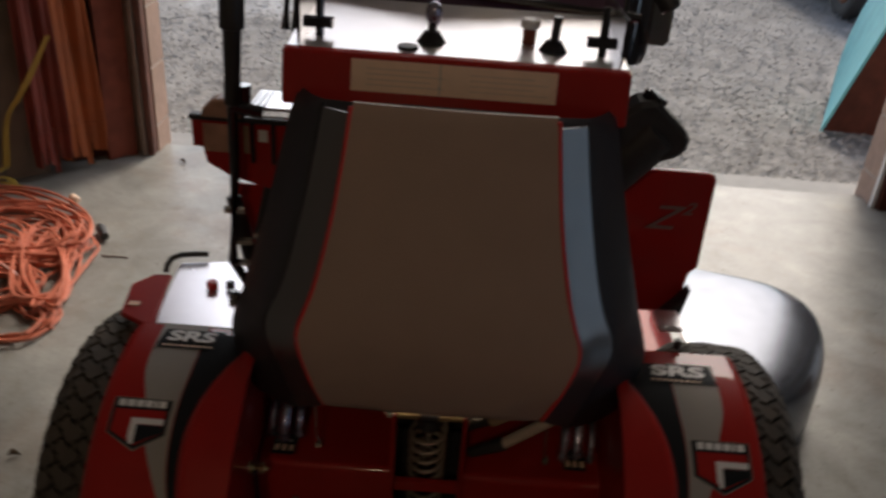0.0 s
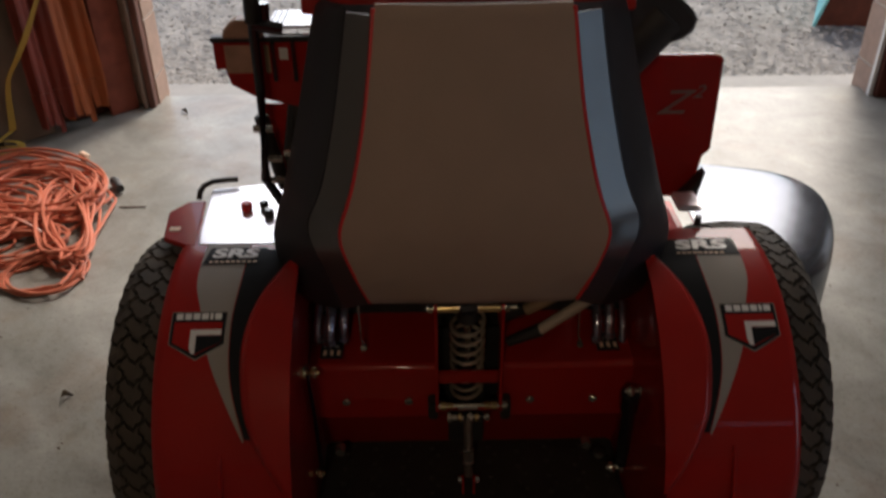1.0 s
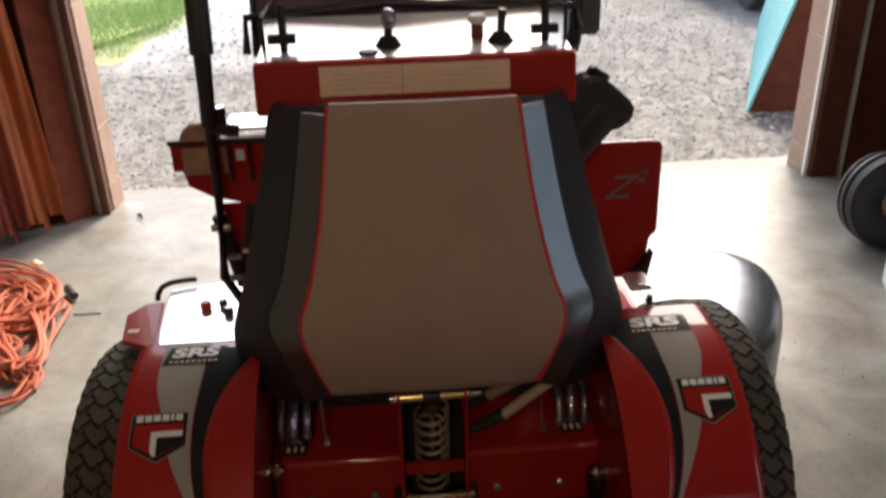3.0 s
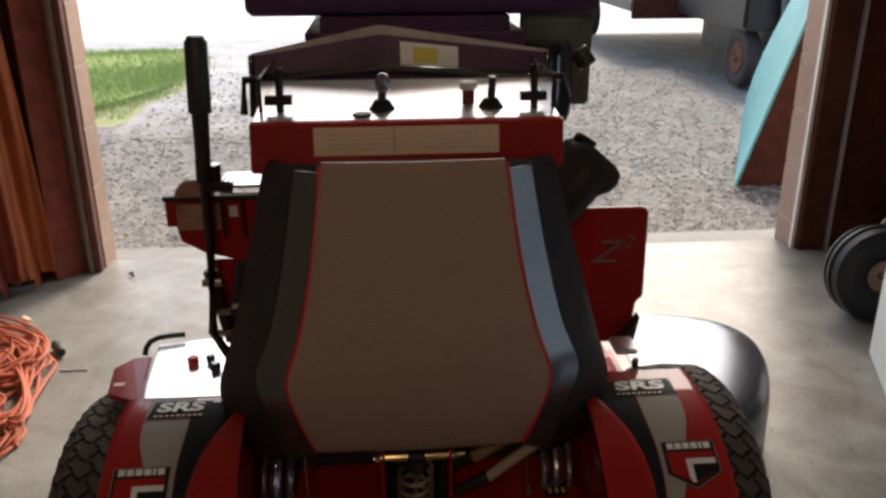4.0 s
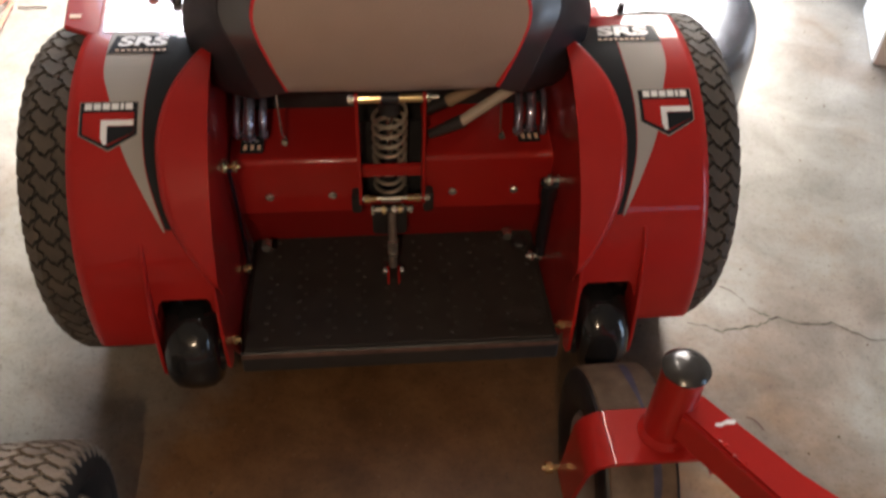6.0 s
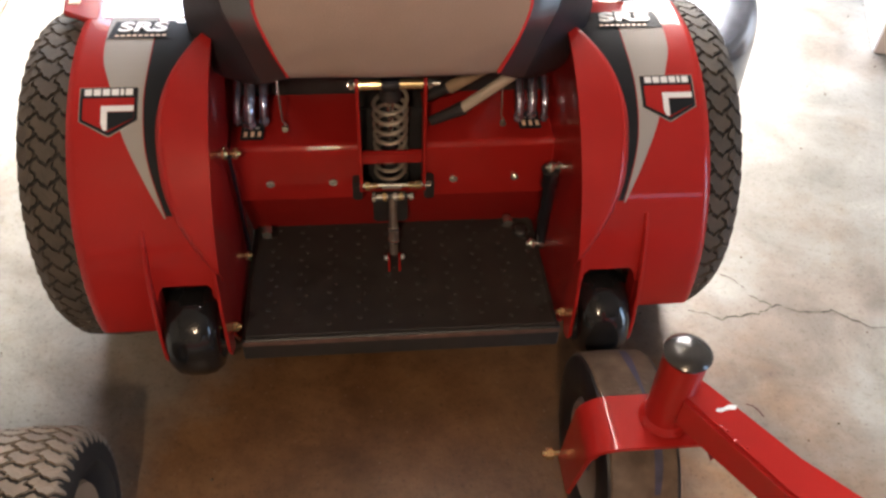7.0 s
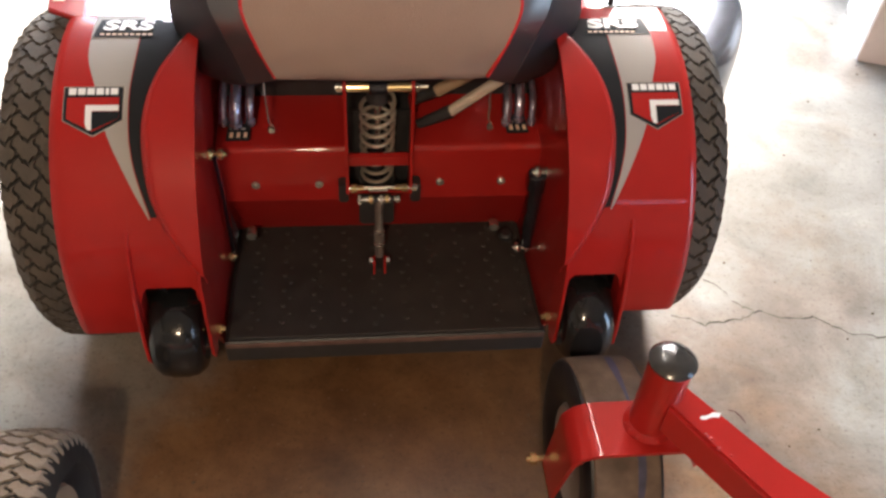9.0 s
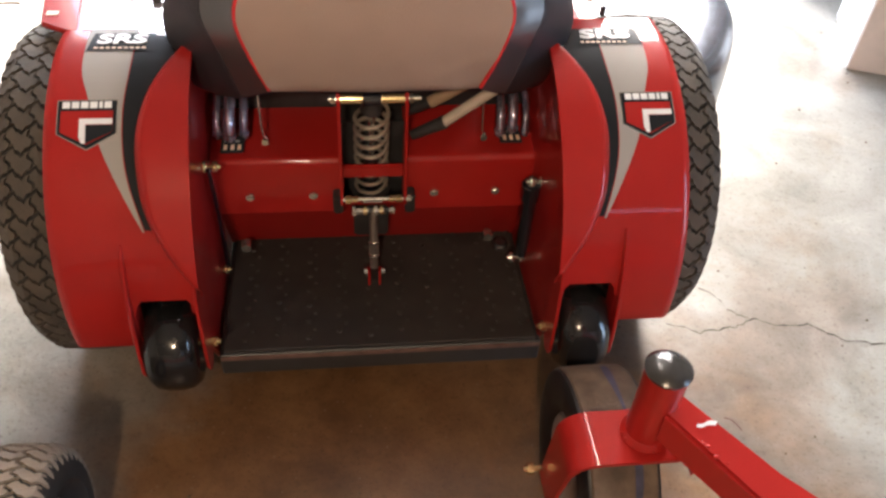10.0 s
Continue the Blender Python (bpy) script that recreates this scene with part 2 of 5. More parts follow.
WALLIN = material("dim_wall_paint", (0.25, 0.225, 0.20), 0.75, 0, 0.15, 12, 0.3, 80)
WHITEPAINT = material("white_trim_paint", (0.78, 0.74, 0.69), 0.5, 0, 0.06, 30, 0.1, 100)
DULLSTRIP = material("dull_strip", (0.26, 0.19, 0.155), 0.7, 0.0, 0.15, 30)
STRIPMETAL = material("grey_strip", (0.42, 0.42, 0.40), 0.5, 0.4, 0.12, 30)
SILLM = material("sill_concrete", (0.20, 0.19, 0.175), 0.7, 0, 0.25, 14, 0.4, 90, color2=(0.29, 0.275, 0.25))
GROUND = material("gravel_ground", (0.175, 0.162, 0.145), 0.9, 0, 0.3, 26, 0.8, 70, color2=(0.31, 0.295, 0.27))
STONE = material("gravel_stone", (0.165, 0.152, 0.134), 0.85, 0, 0.25, 60, 0.3, 200, color2=(0.34, 0.322, 0.295), island=True)
DRIVEM = material("pale_drive", (0.32, 0.32, 0.315), 0.9, 0, 0.3, 22, 0.8, 60, color2=(0.50, 0.50, 0.49))


def fade_in_pale(m, base, y0, y1):
    """Lets a paler colour thin out into the coarse gravel between y0 and y1, in ragged patches."""
    nt = m.node_tree
    b = nt.nodes["Principled BSDF"]
    dusty = b.inputs["Base Color"].links[0].from_socket
    tc = next(n for n in nt.nodes if n.type == "TEX_COORD")
    sep = nt.nodes.new("ShaderNodeSeparateXYZ")
    nt.links.new(tc.outputs["Object"], sep.inputs[0])
    rag = nt.nodes.new("ShaderNodeTexNoise")
    rag.inputs["Scale"].default_value, rag.inputs["Detail"].default_value, rag.inputs["Roughness"].default_value = 2.2, 9, 0.7
    nt.links.new(tc.outputs["Object"], rag.inputs["Vector"])
    shift = nt.nodes.new("ShaderNodeMath")
    shift.operation, shift.inputs[1].default_value = "MULTIPLY_ADD", 3.0
    nt.links.new(rag.outputs[0], shift.inputs[0])
    nt.links.new(sep.outputs[1], shift.inputs[2])
    span = nt.nodes.new("ShaderNodeMapRange")
    span.inputs["From Min"].default_value, span.inputs["From Max"].default_value = y0 + 1.5, y1 + 1.5
    nt.links.new(shift.outputs[0], span.inputs["Value"])
    speck = nt.nodes.new("ShaderNodeTexNoise")
    speck.inputs["Scale"].default_value, speck.inputs["Detail"].default_value = 24, 6
    nt.links.new(tc.outputs["Object"], speck.inputs["Vector"])
    stones = nt.nodes.new("ShaderNodeValToRGB")
    stones.color_ramp.elements[0].position, stones.color_ramp.elements[1].position = 0.36, 0.62
    stones.color_ramp.elements[0].color, stones.color_ramp.elements[1].color = (*base[0], 1), (*base[1], 1)
    nt.links.new(speck.outputs[0], stones.inputs[0])
    mix = nt.nodes.new("ShaderNodeMix")
    mix.data_type = "RGBA"
    nt.links.new(span.outputs[0], mix.inputs[0])
    nt.links.new(stones.outputs[0], mix.inputs[6])
    nt.links.new(dusty, mix.inputs[7])
    nt.links.new(mix.outputs[2], b.inputs["Base Color"])


fade_in_pale(DRIVEM, ((0.165, 0.153, 0.136), (0.32, 0.305, 0.28)), 4.7, 6.3)
ROADM = material("pale_road", (0.68, 0.67, 0.65), 0.85, 0, 0.1, 4, 0.3, 60)
LAWN = material("lawn_soil", (0.33, 0.40, 0.16), 0.9, 0, 0.3, 6, 0.5, 40, color2=(0.30, 0.36, 0.09))
BLADE = material("grass_blade", (0.34, 0.44, 0.17), 0.6, 0, 0.3, 5, color2=(0.33, 0.44, 0.14), island=True)
VERGE = material("verge_soil", (0.40, 0.37, 0.25), 0.9, 0, 0.3, 9, 0.5, 60, color2=(0.30, 0.33, 0.13))
TEAL = material("teal_paint", (0.15, 0.48, 0.52), 0.55, 0, 0.2, 12, 0.3, 60, color2=(0.22, 0.60, 0.62))
CORD = material("orange_cord", (0.54, 0.155, 0.088), 0.4, 0, 0.15, 20)
ORANGE = material("orange_fabric", (0.32, 0.075, 0.015), 0.7, 0, 0.2, 14, 0.3, 150)
REDCLOTH = material("red_fabric", (0.17, 0.026, 0.014), 0.7, 0, 0.2, 14, 0.3, 150)
LIT_WALL = material("lit_wall_brown", (0.21, 0.155, 0.11), 0.8, 0, 0.2, 9, 0.2, 80)
YELLOWSTRAP = material("yellow_webbing", (0.36, 0.23, 0.03), 0.7, 0, 0.15, 30, 0.3, 300)
CARD = material("white_box_card", (0.72, 0.71, 0.69), 0.6, 0, 0.04, 20)
CARDSIDE = material("pinkish_card", (0.64, 0.53, 0.46), 0.7, 0, 0.08, 25)
KRAFT = material("kraft_card", (0.36, 0.25, 0.155), 0.8, 0, 0.1, 30)
RUST = material("rusty_rim", (0.18, 0.078, 0.042), 0.8, 0.2, 0.4, 30, 0.4, 100)
GREYPLASTIC = material("chute_metal", (0.19, 0.21, 0.25), 0.24, 0.75, 0.1, 20, 0.02, 300)
CEILM = material("ceiling_boards", (0.28, 0.26, 0.23), 0.8, 0, 0.1, 8, 0.2, 60)
STUD = material("rubber_stud", (0.036, 0.031, 0.028), 0.5, 0, 0.3, 60)
DULLSTEEL = material("dull_steel", (0.34, 0.30, 0.27), 0.42, 0.75, 0.25, 60)
CHROME = material("dark_glossy_fitting", (0.36, 0.33, 0.43), 0.10, 0.85, 0.4, 40, 0.5, 110, coat=0.8)
# pink tint paints in the gravel reflected by the glossy red bracket
ROSE = material("rose_reflection", (0.42, 0.24, 0.175), 0.4, 0, 0.3, 30)
SLEEVE = material("pale_sleeve", (0.52, 0.44, 0.36), 0.6, 0, 0.1, 40)
DIMBAR = material("faint_print", (0.70, 0.52, 0.40), 0.5, 0, 0.05, 30)
DIMSILVER = material("dim_silver_decal", (0.24, 0.16, 0.14), 0.35, 0, 0.05, 30)
TREAD = material("worn_tread", (0.050, 0.043, 0.036), 0.78, 0, 0.3, 22, 0.4, 300, color2=(0.100, 0.080, 0.062))
SCUFF = material("scuffed_steel", (0.22, 0.14, 0.12), 0.45, 0.6, 0.3, 40)
BAR = material("worn_bar", (0.42, 0.37, 0.35), 0.4, 0, 0.3, 40)
HOODSIDE = material("smoky_panel", (0.15, 0.16, 0.145), 0.25, 0, 0.4, 14)
SHIELDM = material("smoky_shield", (0.105, 0.050, 0.104), 0.4, 0, 0.2, 20)
SHIELDM.node_tree.nodes["Principled BSDF"].inputs["Specular IOR Level"].default_value = 0.2
PURPLE = material("plum_cover", (0.105, 0.055, 0.115), 0.6, 0, 0.2, 20)
PURPLE.node_tree.nodes["Principled BSDF"].inputs["Specular IOR Level"].default_value = 0.06
# near-white so that the sky reflected in these glossy tops burns out
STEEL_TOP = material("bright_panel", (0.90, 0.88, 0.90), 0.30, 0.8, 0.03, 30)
GLASSBULB = bpy.data.materials.new("bulb_glow")
GLASSBULB.use_nodes = True
GLASSBULB.node_tree.nodes["Principled BSDF"].inputs["Emission Color"].default_value = (1.0, 0.7, 0.4, 1)
GLASSBULB.node_tree.nodes["Principled BSDF"].inputs["Emission Strength"].default_value = 12


# ---- mesh helpers ----
def part(name, bm, mat, parent=None, label="", smooth=False):
    bmesh.ops.recalc_face_normals(bm, faces=bm.faces)
    me = bpy.data.meshes.new(name)
    bm.to_mesh(me)
    bm.free()
    me.materials.append(mat)
    if smooth:
        me.shade_smooth()
        me.set_sharp_from_angle(angle=radians(40))
    ob = new(name, me)
    if parent:
        ob.parent = parent
    if label:
        ob["label"] = label
    return ob


def bevel(bm, w, seg=2):
    if w:
        bmesh.ops.bevel(bm, geom=[e for e in bm.edges if e.is_manifold and e.calc_face_angle(0) > 0.5], offset=w, segments=seg, affect="EDGES", clamp_overlap=True)


def add_box(bm, x0, x1, y0, y1, z0, z1, m=None):
    r = bmesh.ops.create_cube(bm, size=1.0)["verts"]
    for v in r:
        v.co = Vector((x0 + (v.co.x + .5) * (x1 - x0), y0 + (v.co.y + .5) * (y1 - y0), z0 + (v.co.z + .5) * (z1 - z0)))
        if m:
            v.co = m @ v.co
    return r


def box(x0, x1, y0, y1, z0, z1, bev=0.003, m=None):
    bm = bmesh.new()
    add_box(bm, x0, x1, y0, y1, z0, z1)
    bevel(bm, bev)
    if m:
        bm.transform(m)
    return bm


def add_rod(bm, p0, p1, r, seg=16, r2=None):
    p0, p1 = Vector(p0), Vector(p1)
    d = p1 - p0
    m = Matrix.Translation((p0 + p1) / 2) @ d.to_track_quat("Z", "Y").to_matrix().to_4x4()
    return bmesh.ops.create_cone(bm, cap_ends=True, segments=seg, radius1=r, radius2=r if r2 is None else r2, depth=d.length, matrix=m)["verts"]


def rod(p0, p1, r, seg=16, r2=None, bev=0.0):
    bm = bmesh.new()
    add_rod(bm, p0, p1, r, seg, r2)
    bevel(bm, bev, 1)
    return bm


def add_tube(bm, pts, r, seg=8, closed=False):
    """A round tube along points."""
    pts = [Vector(p) for p in pts]
    n = len(pts)
    up = Vector((0, 0, 1))
    rings = []
    for i, p in enumerate(pts):
        a = pts[(i - 1) % n] if closed or i else p
        b = pts[(i + 1) % n] if closed or i < n - 1 else p
        t = (b - a).normalized()
        s = t.cross(up)
        s = s.normalized() if s.length > 1e-3 else Vector((1, 0, 0))
        u = s.cross(t).normalized()
        rings.append([bm.verts.new(p + r * (math.cos(k * math.tau / seg) * s + math.sin(k * math.tau / seg) * u)) for k in range(seg)])
    for i in range(n if closed else n - 1):
        A, B = rings[i], rings[(i + 1) % n]
        for k in range(seg):
            bm.faces.new((A[k], A[(k + 1) % seg], B[(k + 1) % seg], B[k]))
    if not closed:
        bm.faces.new(rings[0])
        bm.faces.new(rings[-1][::-1])


def tube(pts, r, seg=8, closed=False):
    bm = bmesh.new()
    add_tube(bm, pts, r, seg, closed)
    return bm


def prism(pts, axis, a, b, bev=0.002):
    """A flat outline pushed along an axis from a to b. The outline's two numbers are the other two axes, in order."""
    bm = bmesh.new()

    def at(p, h):
        c = list(p)
        c.insert("xyz".index(axis), h)
        return c
    lo = [bm.verts.new(at(p, a)) for p in pts]
    hi = [bm.verts.new(at(p, b)) for p in pts]
    n = len(pts)
    bm.faces.new(lo)
    bm.faces.new(hi[::-1])
    for i in range(n):
        bm.faces.new((lo[i], lo[(i + 1) % n], hi[(i + 1) % n], hi[i]))
    bmesh.ops.recalc_face_normals(bm, faces=bm.faces)
    bevel(bm, bev, 1)
    return bm


def add_sheet(bm, fn, nu, nv, thick=None):
    """A grid fn(u, v) -> point for u, v in 0..1; thick: a vector or a function of u, v that gives the back's offset."""
    top = [[bm.verts.new(fn(i / nu, j / nv)) for j in range(nv + 1)] for i in range(nu + 1)]
    for i in range(nu):
        for j in range(nv):
            bm.faces.new((top[i][j], top[i + 1][j], top[i + 1][j + 1], top[i][j + 1]))
    if thick is None:
        return
    off = thick if callable(thick) else (lambda u, v: Vector(thick))
    low = [[bm.verts.new(top[i][j].co + off(i / nu, j / nv)) for j in range(nv + 1)] for i in range(nu + 1)]
    for i in range(nu):
        for j in range(nv):
            bm.faces.new((low[i][j], low[i][j + 1], low[i + 1][j + 1], low[i + 1][j]))
    for i in range(nu):
        bm.faces.new((top[i][0], low[i][0], low[i + 1][0], top[i + 1][0]))
        bm.faces.new((top[i][nv], top[i + 1][nv], low[i + 1][nv], low[i][nv]))
    for j in range(nv):
        bm.faces.new((top[0][j], top[0][j + 1], low[0][j + 1], low[0][j]))
        bm.faces.new((top[nu][j], low[nu][j], low[nu][j + 1], top[nu][j + 1]))


def sheet(fn, nu, nv, thick=None):
    bm = bmesh.new()
    add_sheet(bm, fn, nu, nv, thick)
    return bm


def lathe(profile, centre, seg=48, axis="x"):
    """A closed ring of (along, radius) points turned round an axis."""
    bm = bmesh.new()
    c = Vector(centre)
    rings = []
    for k in range(seg):
        a = k * math.tau / seg
        ring = []
        for s, r in profile:
            if axis == "x":
                v = Vector((s, r * math.cos(a), r * math.sin(a)))
            elif axis == "y":
                v = Vector((r * math.cos(a), s, r * math.sin(a)))
            else:
                v = Vector((r * math.cos(a), r * math.sin(a), s))
            ring.append(bm.verts.new(c + v))
        rings.append(ring)
    n = len(profile)
    for k in range(seg):
        A, B = rings[k], rings[(k + 1) % seg]
        for i in range(n):
            bm.faces.new((A[i], A[(i + 1) % n], B[(i + 1) % n], B[i]))
    return bm


def lerp_table(table, t):
    for (a, va), (b, vb) in zip(table, table[1:]):
        if t <= b:
            k = (t - a) / (b - a)
            return va + (vb - va) * max(0, min(1, k))
    return table[-1][1]


def smooth_table(table, t):
    """A smooth curve through (t, value) pairs in rising order."""
    n = len(table)
    for i in range(n - 1):
        (a, va), (b, vb) = table[i], table[i + 1]
        if t <= b or i == n - 2:
            ma = (vb - table[i - 1][1]) / (b - table[i - 1][0]) if i else (vb - va) / (b - a)
            mb = (table[i + 2][1] - va) / (table[i + 2][0] - a) if i < n - 2 else (vb - va) / (b - a)
            h = b - a
            k = max(0, min(1, (t - a) / h))
            return (2 * k**3 - 3 * k**2 + 1) * va + (k**3 - 2 * k**2 + k) * h * ma + (-2 * k**3 + 3 * k**2) * vb + (k**3 - k**2) * h * mb


def lettering(text, size, m, mat, parent, depth=0.0008, bold=0.0):
    """Raised letters in the built-in font; m puts their x, y plane."""
    cu = bpy.data.curves.new("lettering", "FONT")
    cu.body, cu.size, cu.extrude, cu.offset, cu.align_x, cu.align_y = text, size, depth, bold, "CENTER", "CENTER"
    tmp = bpy.data.objects.new("lettering", cu)
    me = bpy.data.meshes.new_from_object(tmp)
    bpy.data.objects.remove(tmp)
    me.transform(m)
    me.materials.clear()
    me.materials.append(mat)
    ob = new("lettering", me)
    ob.parent = parent
    return ob


# ---- setting ----
JOINT_Z = -0.131
CRACK = material("crack_dirt", (0.05, 0.04, 0.03), 0.9)


def crack(host, pts, rng):
    line = []
    for (a, b), (c, d) in zip(pts, pts[1:]):
        for k in range(6):
            t = k / 6
            line.append((a + (c - a) * t + rng.uniform(-.004, .004), b + (d - b) * t + rng.uniform(-.004, .004)))
    bm = bmesh.new()
    rows = []
    for x, y in line:
        w = .0006 + .0017 * rng.random()
        rows.append((bm.verts.new((x, y - w, 0.0012)), bm.verts.new((x, y + w, 0.0012))))
    for p, q in zip(rows, rows[1:]):
        bm.faces.new((p[0], q[0], q[1], p[1]))
    part("crack", bm, CRACK, host)


def setting():
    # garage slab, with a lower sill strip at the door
    fl = tagged(part("floor", box(-2.6, 3.2, -4.6, 2.24, -0.12, 0.0, 0.0), CONCRETE), "grey concrete garage floor with brown stains, a painted brown shade patch and a crack", "floor", kind="structure")
    bm = box(-1.6, 2.2, 2.244, 2.42, -0.14, -0.012, 0.01)
    tagged(part("sill", bm, SILLM), "worn concrete sill strip at the door opening", "sill", kind="structure")
    # cracks in the slab
    rng = random.Random(4)
    pts = [(0.603, -0.12), (0.667, -0.151), (0.744, -0.14), (0.789, -0.12), (0.843, -0.142), (0.906, -0.142), (0.971, -0.192), (1.048, -0.207), (1.25, -0.24), (1.5, -0.33)]
    branch = [(0.66, 0.03), (0.699, -0.017), (0.728, -0.052), (0.757, -0.104), (0.789, -0.12)]
    for pts in (pts, branch):
        crack(fl, pts, rng)
    # ground sheet out to the horizon
    bm = sheet(lambda u, v: Vector((-400 + 800 * u, 2.42 + 700 * v**3, -0.05 - 0.03 * min(1, v * 40))), 24, 60)
    tagged(part("ground", bm, GROUND), "grey crushed gravel yard outside the garage", "ground", kind="structure")
    bm = box(-400, 400, -300, 2.42, -0.5, -0.15, 0)
    tagged(part("ground_behind", bm, GROUND), "grey gravel ground round the garage", "ground", kind="structure")
    # walls
    z0, z1 = -0.12, 2.80
    tagged(part("wall_west", box(-2.6, -2.45, -4.6, 2.15, z0, z1, 0), WALLIN), "pale grey brown painted garage wall", "wall", kind="structure")
    # back wall with an unseen window, added for the fender's thin reflected line
    bm = bmesh.new()
    for b in ((-2.6, 1.67, z0, z1), (2.83, 3.2, z0, z1), (1.67, 2.83, z0, 2.02), (1.67, 2.83, 2.28, z1)):
        add_box(bm, b[0], b[1], -4.75, -4.6, b[2], b[3])
    tagged(part("wall_south", bm, WALLIN), "pale grey brown painted garage wall with one unseen low window", "wall", kind="structure")
    for nm, x0, x1, za, zb in (("window_1", 1.67, 2.83, 2.02, 2.28),):
        bm = bmesh.new()
        for b in ((x0, x0 + .035, za, zb), (x1 - .035, x1, za, zb), (x0 + .035, x1 - .035, za, za + .035), (x0 + .035, x1 - .035, zb - .035, zb)):
            add_box(bm, b[0], b[1], -4.72, -4.63, b[2], b[3])
        if x1 - x0 > .8:
            add_box(bm, x0 + .035, x1 - .035, -4.66, -4.63, (za + zb) / 2 - .03, (za + zb) / 2 + .03)
        tagged(part(nm, bm, WHITEPAINT), "unseen long low white painted wooden window frame", "window", kind="structure")
    # east wall with an unseen doorway, added for the pad stripe's blue sheen
    bm = bmesh.new()
    for b in ((-4.6, -2.05, z0, z1), (-1.45, 2.15, z0, z1), (-2.05, -1.45, 2.03, z1)):
        add_box(bm, 3.05, 3.2, b[0], b[1], b[2], b[3])
    tagged(part("wall_east", bm, WALLIN), "pale grey brown painted garage wall with an unseen added doorway", "wall", kind="structure")
    bm = bmesh.new()
    for b in ((-2.046, -2.01, 0, 2.026), (-1.49, -1.454, 0, 2.026), (-2.01, -1.49, 1.99, 2.026)):
        add_box(bm, 3.04, 3.19, b[0], b[1], b[2], b[3])
    tagged(part("door_1", bm, WHITEPAINT), "white painted wooden frame of an unseen side doorway added for blue light", "door frame", kind="structure")
    # front wall: block piers beside the opening and a lintel over it
    for nm, a, b, face in (("wall_north_1", -2.6, -1.222, -1), ("wall_north_2", 1.774, 3.2, 1)):
        core = tagged(part(nm, box(a, b, 2.156, 2.292, z0, z1, 0), MORTAR), "brown painted concrete block wall beside the door", "wall", kind="structure")
        e = b if face < 0 else a
        for row in range(12):
            zb = JOINT_Z + row * 0.243
            x0, x1 = (e - 0.395, e + 0.003) if face < 0 else (e - 0.003, e + 0.395)
            part("block", box(x0, x1, 2.15, 2.30, zb + .003, zb + .240, 0.003), BLOCK, core)
    tagged(part("lintel", box(-1.222, 1.774, 2.156, 2.292, 2.46, z1, 0.004), BLOCK), "brown painted lintel over the garage door opening", "lintel", kind="structure")
    tagged(part("ceiling", box(-2.6, 3.2, -4.75, 2.3, z1, z1 + .1, 0), CEILM), "plain dim garage ceiling", "ceiling", kind="structure")
    # door frame pieces inside the wall
    tagged(part("trim_1", box(1.764, 1.781, 2.124, 2.1485, 0, 2.4, 0.002), WHITEPAINT), "white painted door stop", "trim", kind="structure")
    tagged(part("trim_2", box(1.784, 1.90, 2.10, 2.146, 0, 2.4, 0.004), DARKWOOD), "brown stained door frame board", "trim", kind="structure")
    tagged(part("trim_3", box(1.903, 1.914, 2.08, 2.146, 0, 2.4, 0.002), STRIPMETAL), "grey metal door track edge", "trim", kind="structure")
    tagged(part("trim_6", box(1.918, 2.70, 2.125, 2.147, 0, 2.4, 0.002), DARKWOOD), "dark stained boards beside the door frame", "trim", kind="structure")
    tagged(part("trim_4", box(-1.250, -1.2235, 2.10, 2.146, 0, 2.4, 0.004), DARKBROWN), "brown stained door frame board", "trim", kind="structure")
    tagged(part("trim_5", box(-1.268, -1.253, 2.09, 2.146, 0, 2.4, 0.002), DULLSTRIP), "grey metal door track edge", "trim", kind="structure")
    # lamps under the ceiling
    lampo = tagged(new("ceiling_lamp"), "bare warm bulb in a white ceiling holder", "lamp")
    part("holder", rod((-.30, -2.65, 2.80), (-.30, -2.65, 2.47), .05, 20, .028, .004), WHITEPAINT, lampo)
    bm = bmesh.new()
    bmesh.ops.create_uvsphere(bm, u_segments=16, v_segments=10, radius=0.03, matrix=Matrix.Translation((-.30, -2.65, 2.44)))
    part("bulb", bm, GLASSBULB, lampo, smooth=True)
    # the tube is unseen, its body only carries the added lamp
    tubel = tagged(new("added_tube_lamp"), "unseen slim white tube lamp added under the ceiling", "lamp")
    part("housing", box(.11, .19, .2, 1.4, 2.53, 2.80, .01), WHITEPAINT, tubel)
    part("tube", rod((.15, .24, 2.515), (.15, 1.36, 2.515), .013, 16), GLASSBULB, tubel)


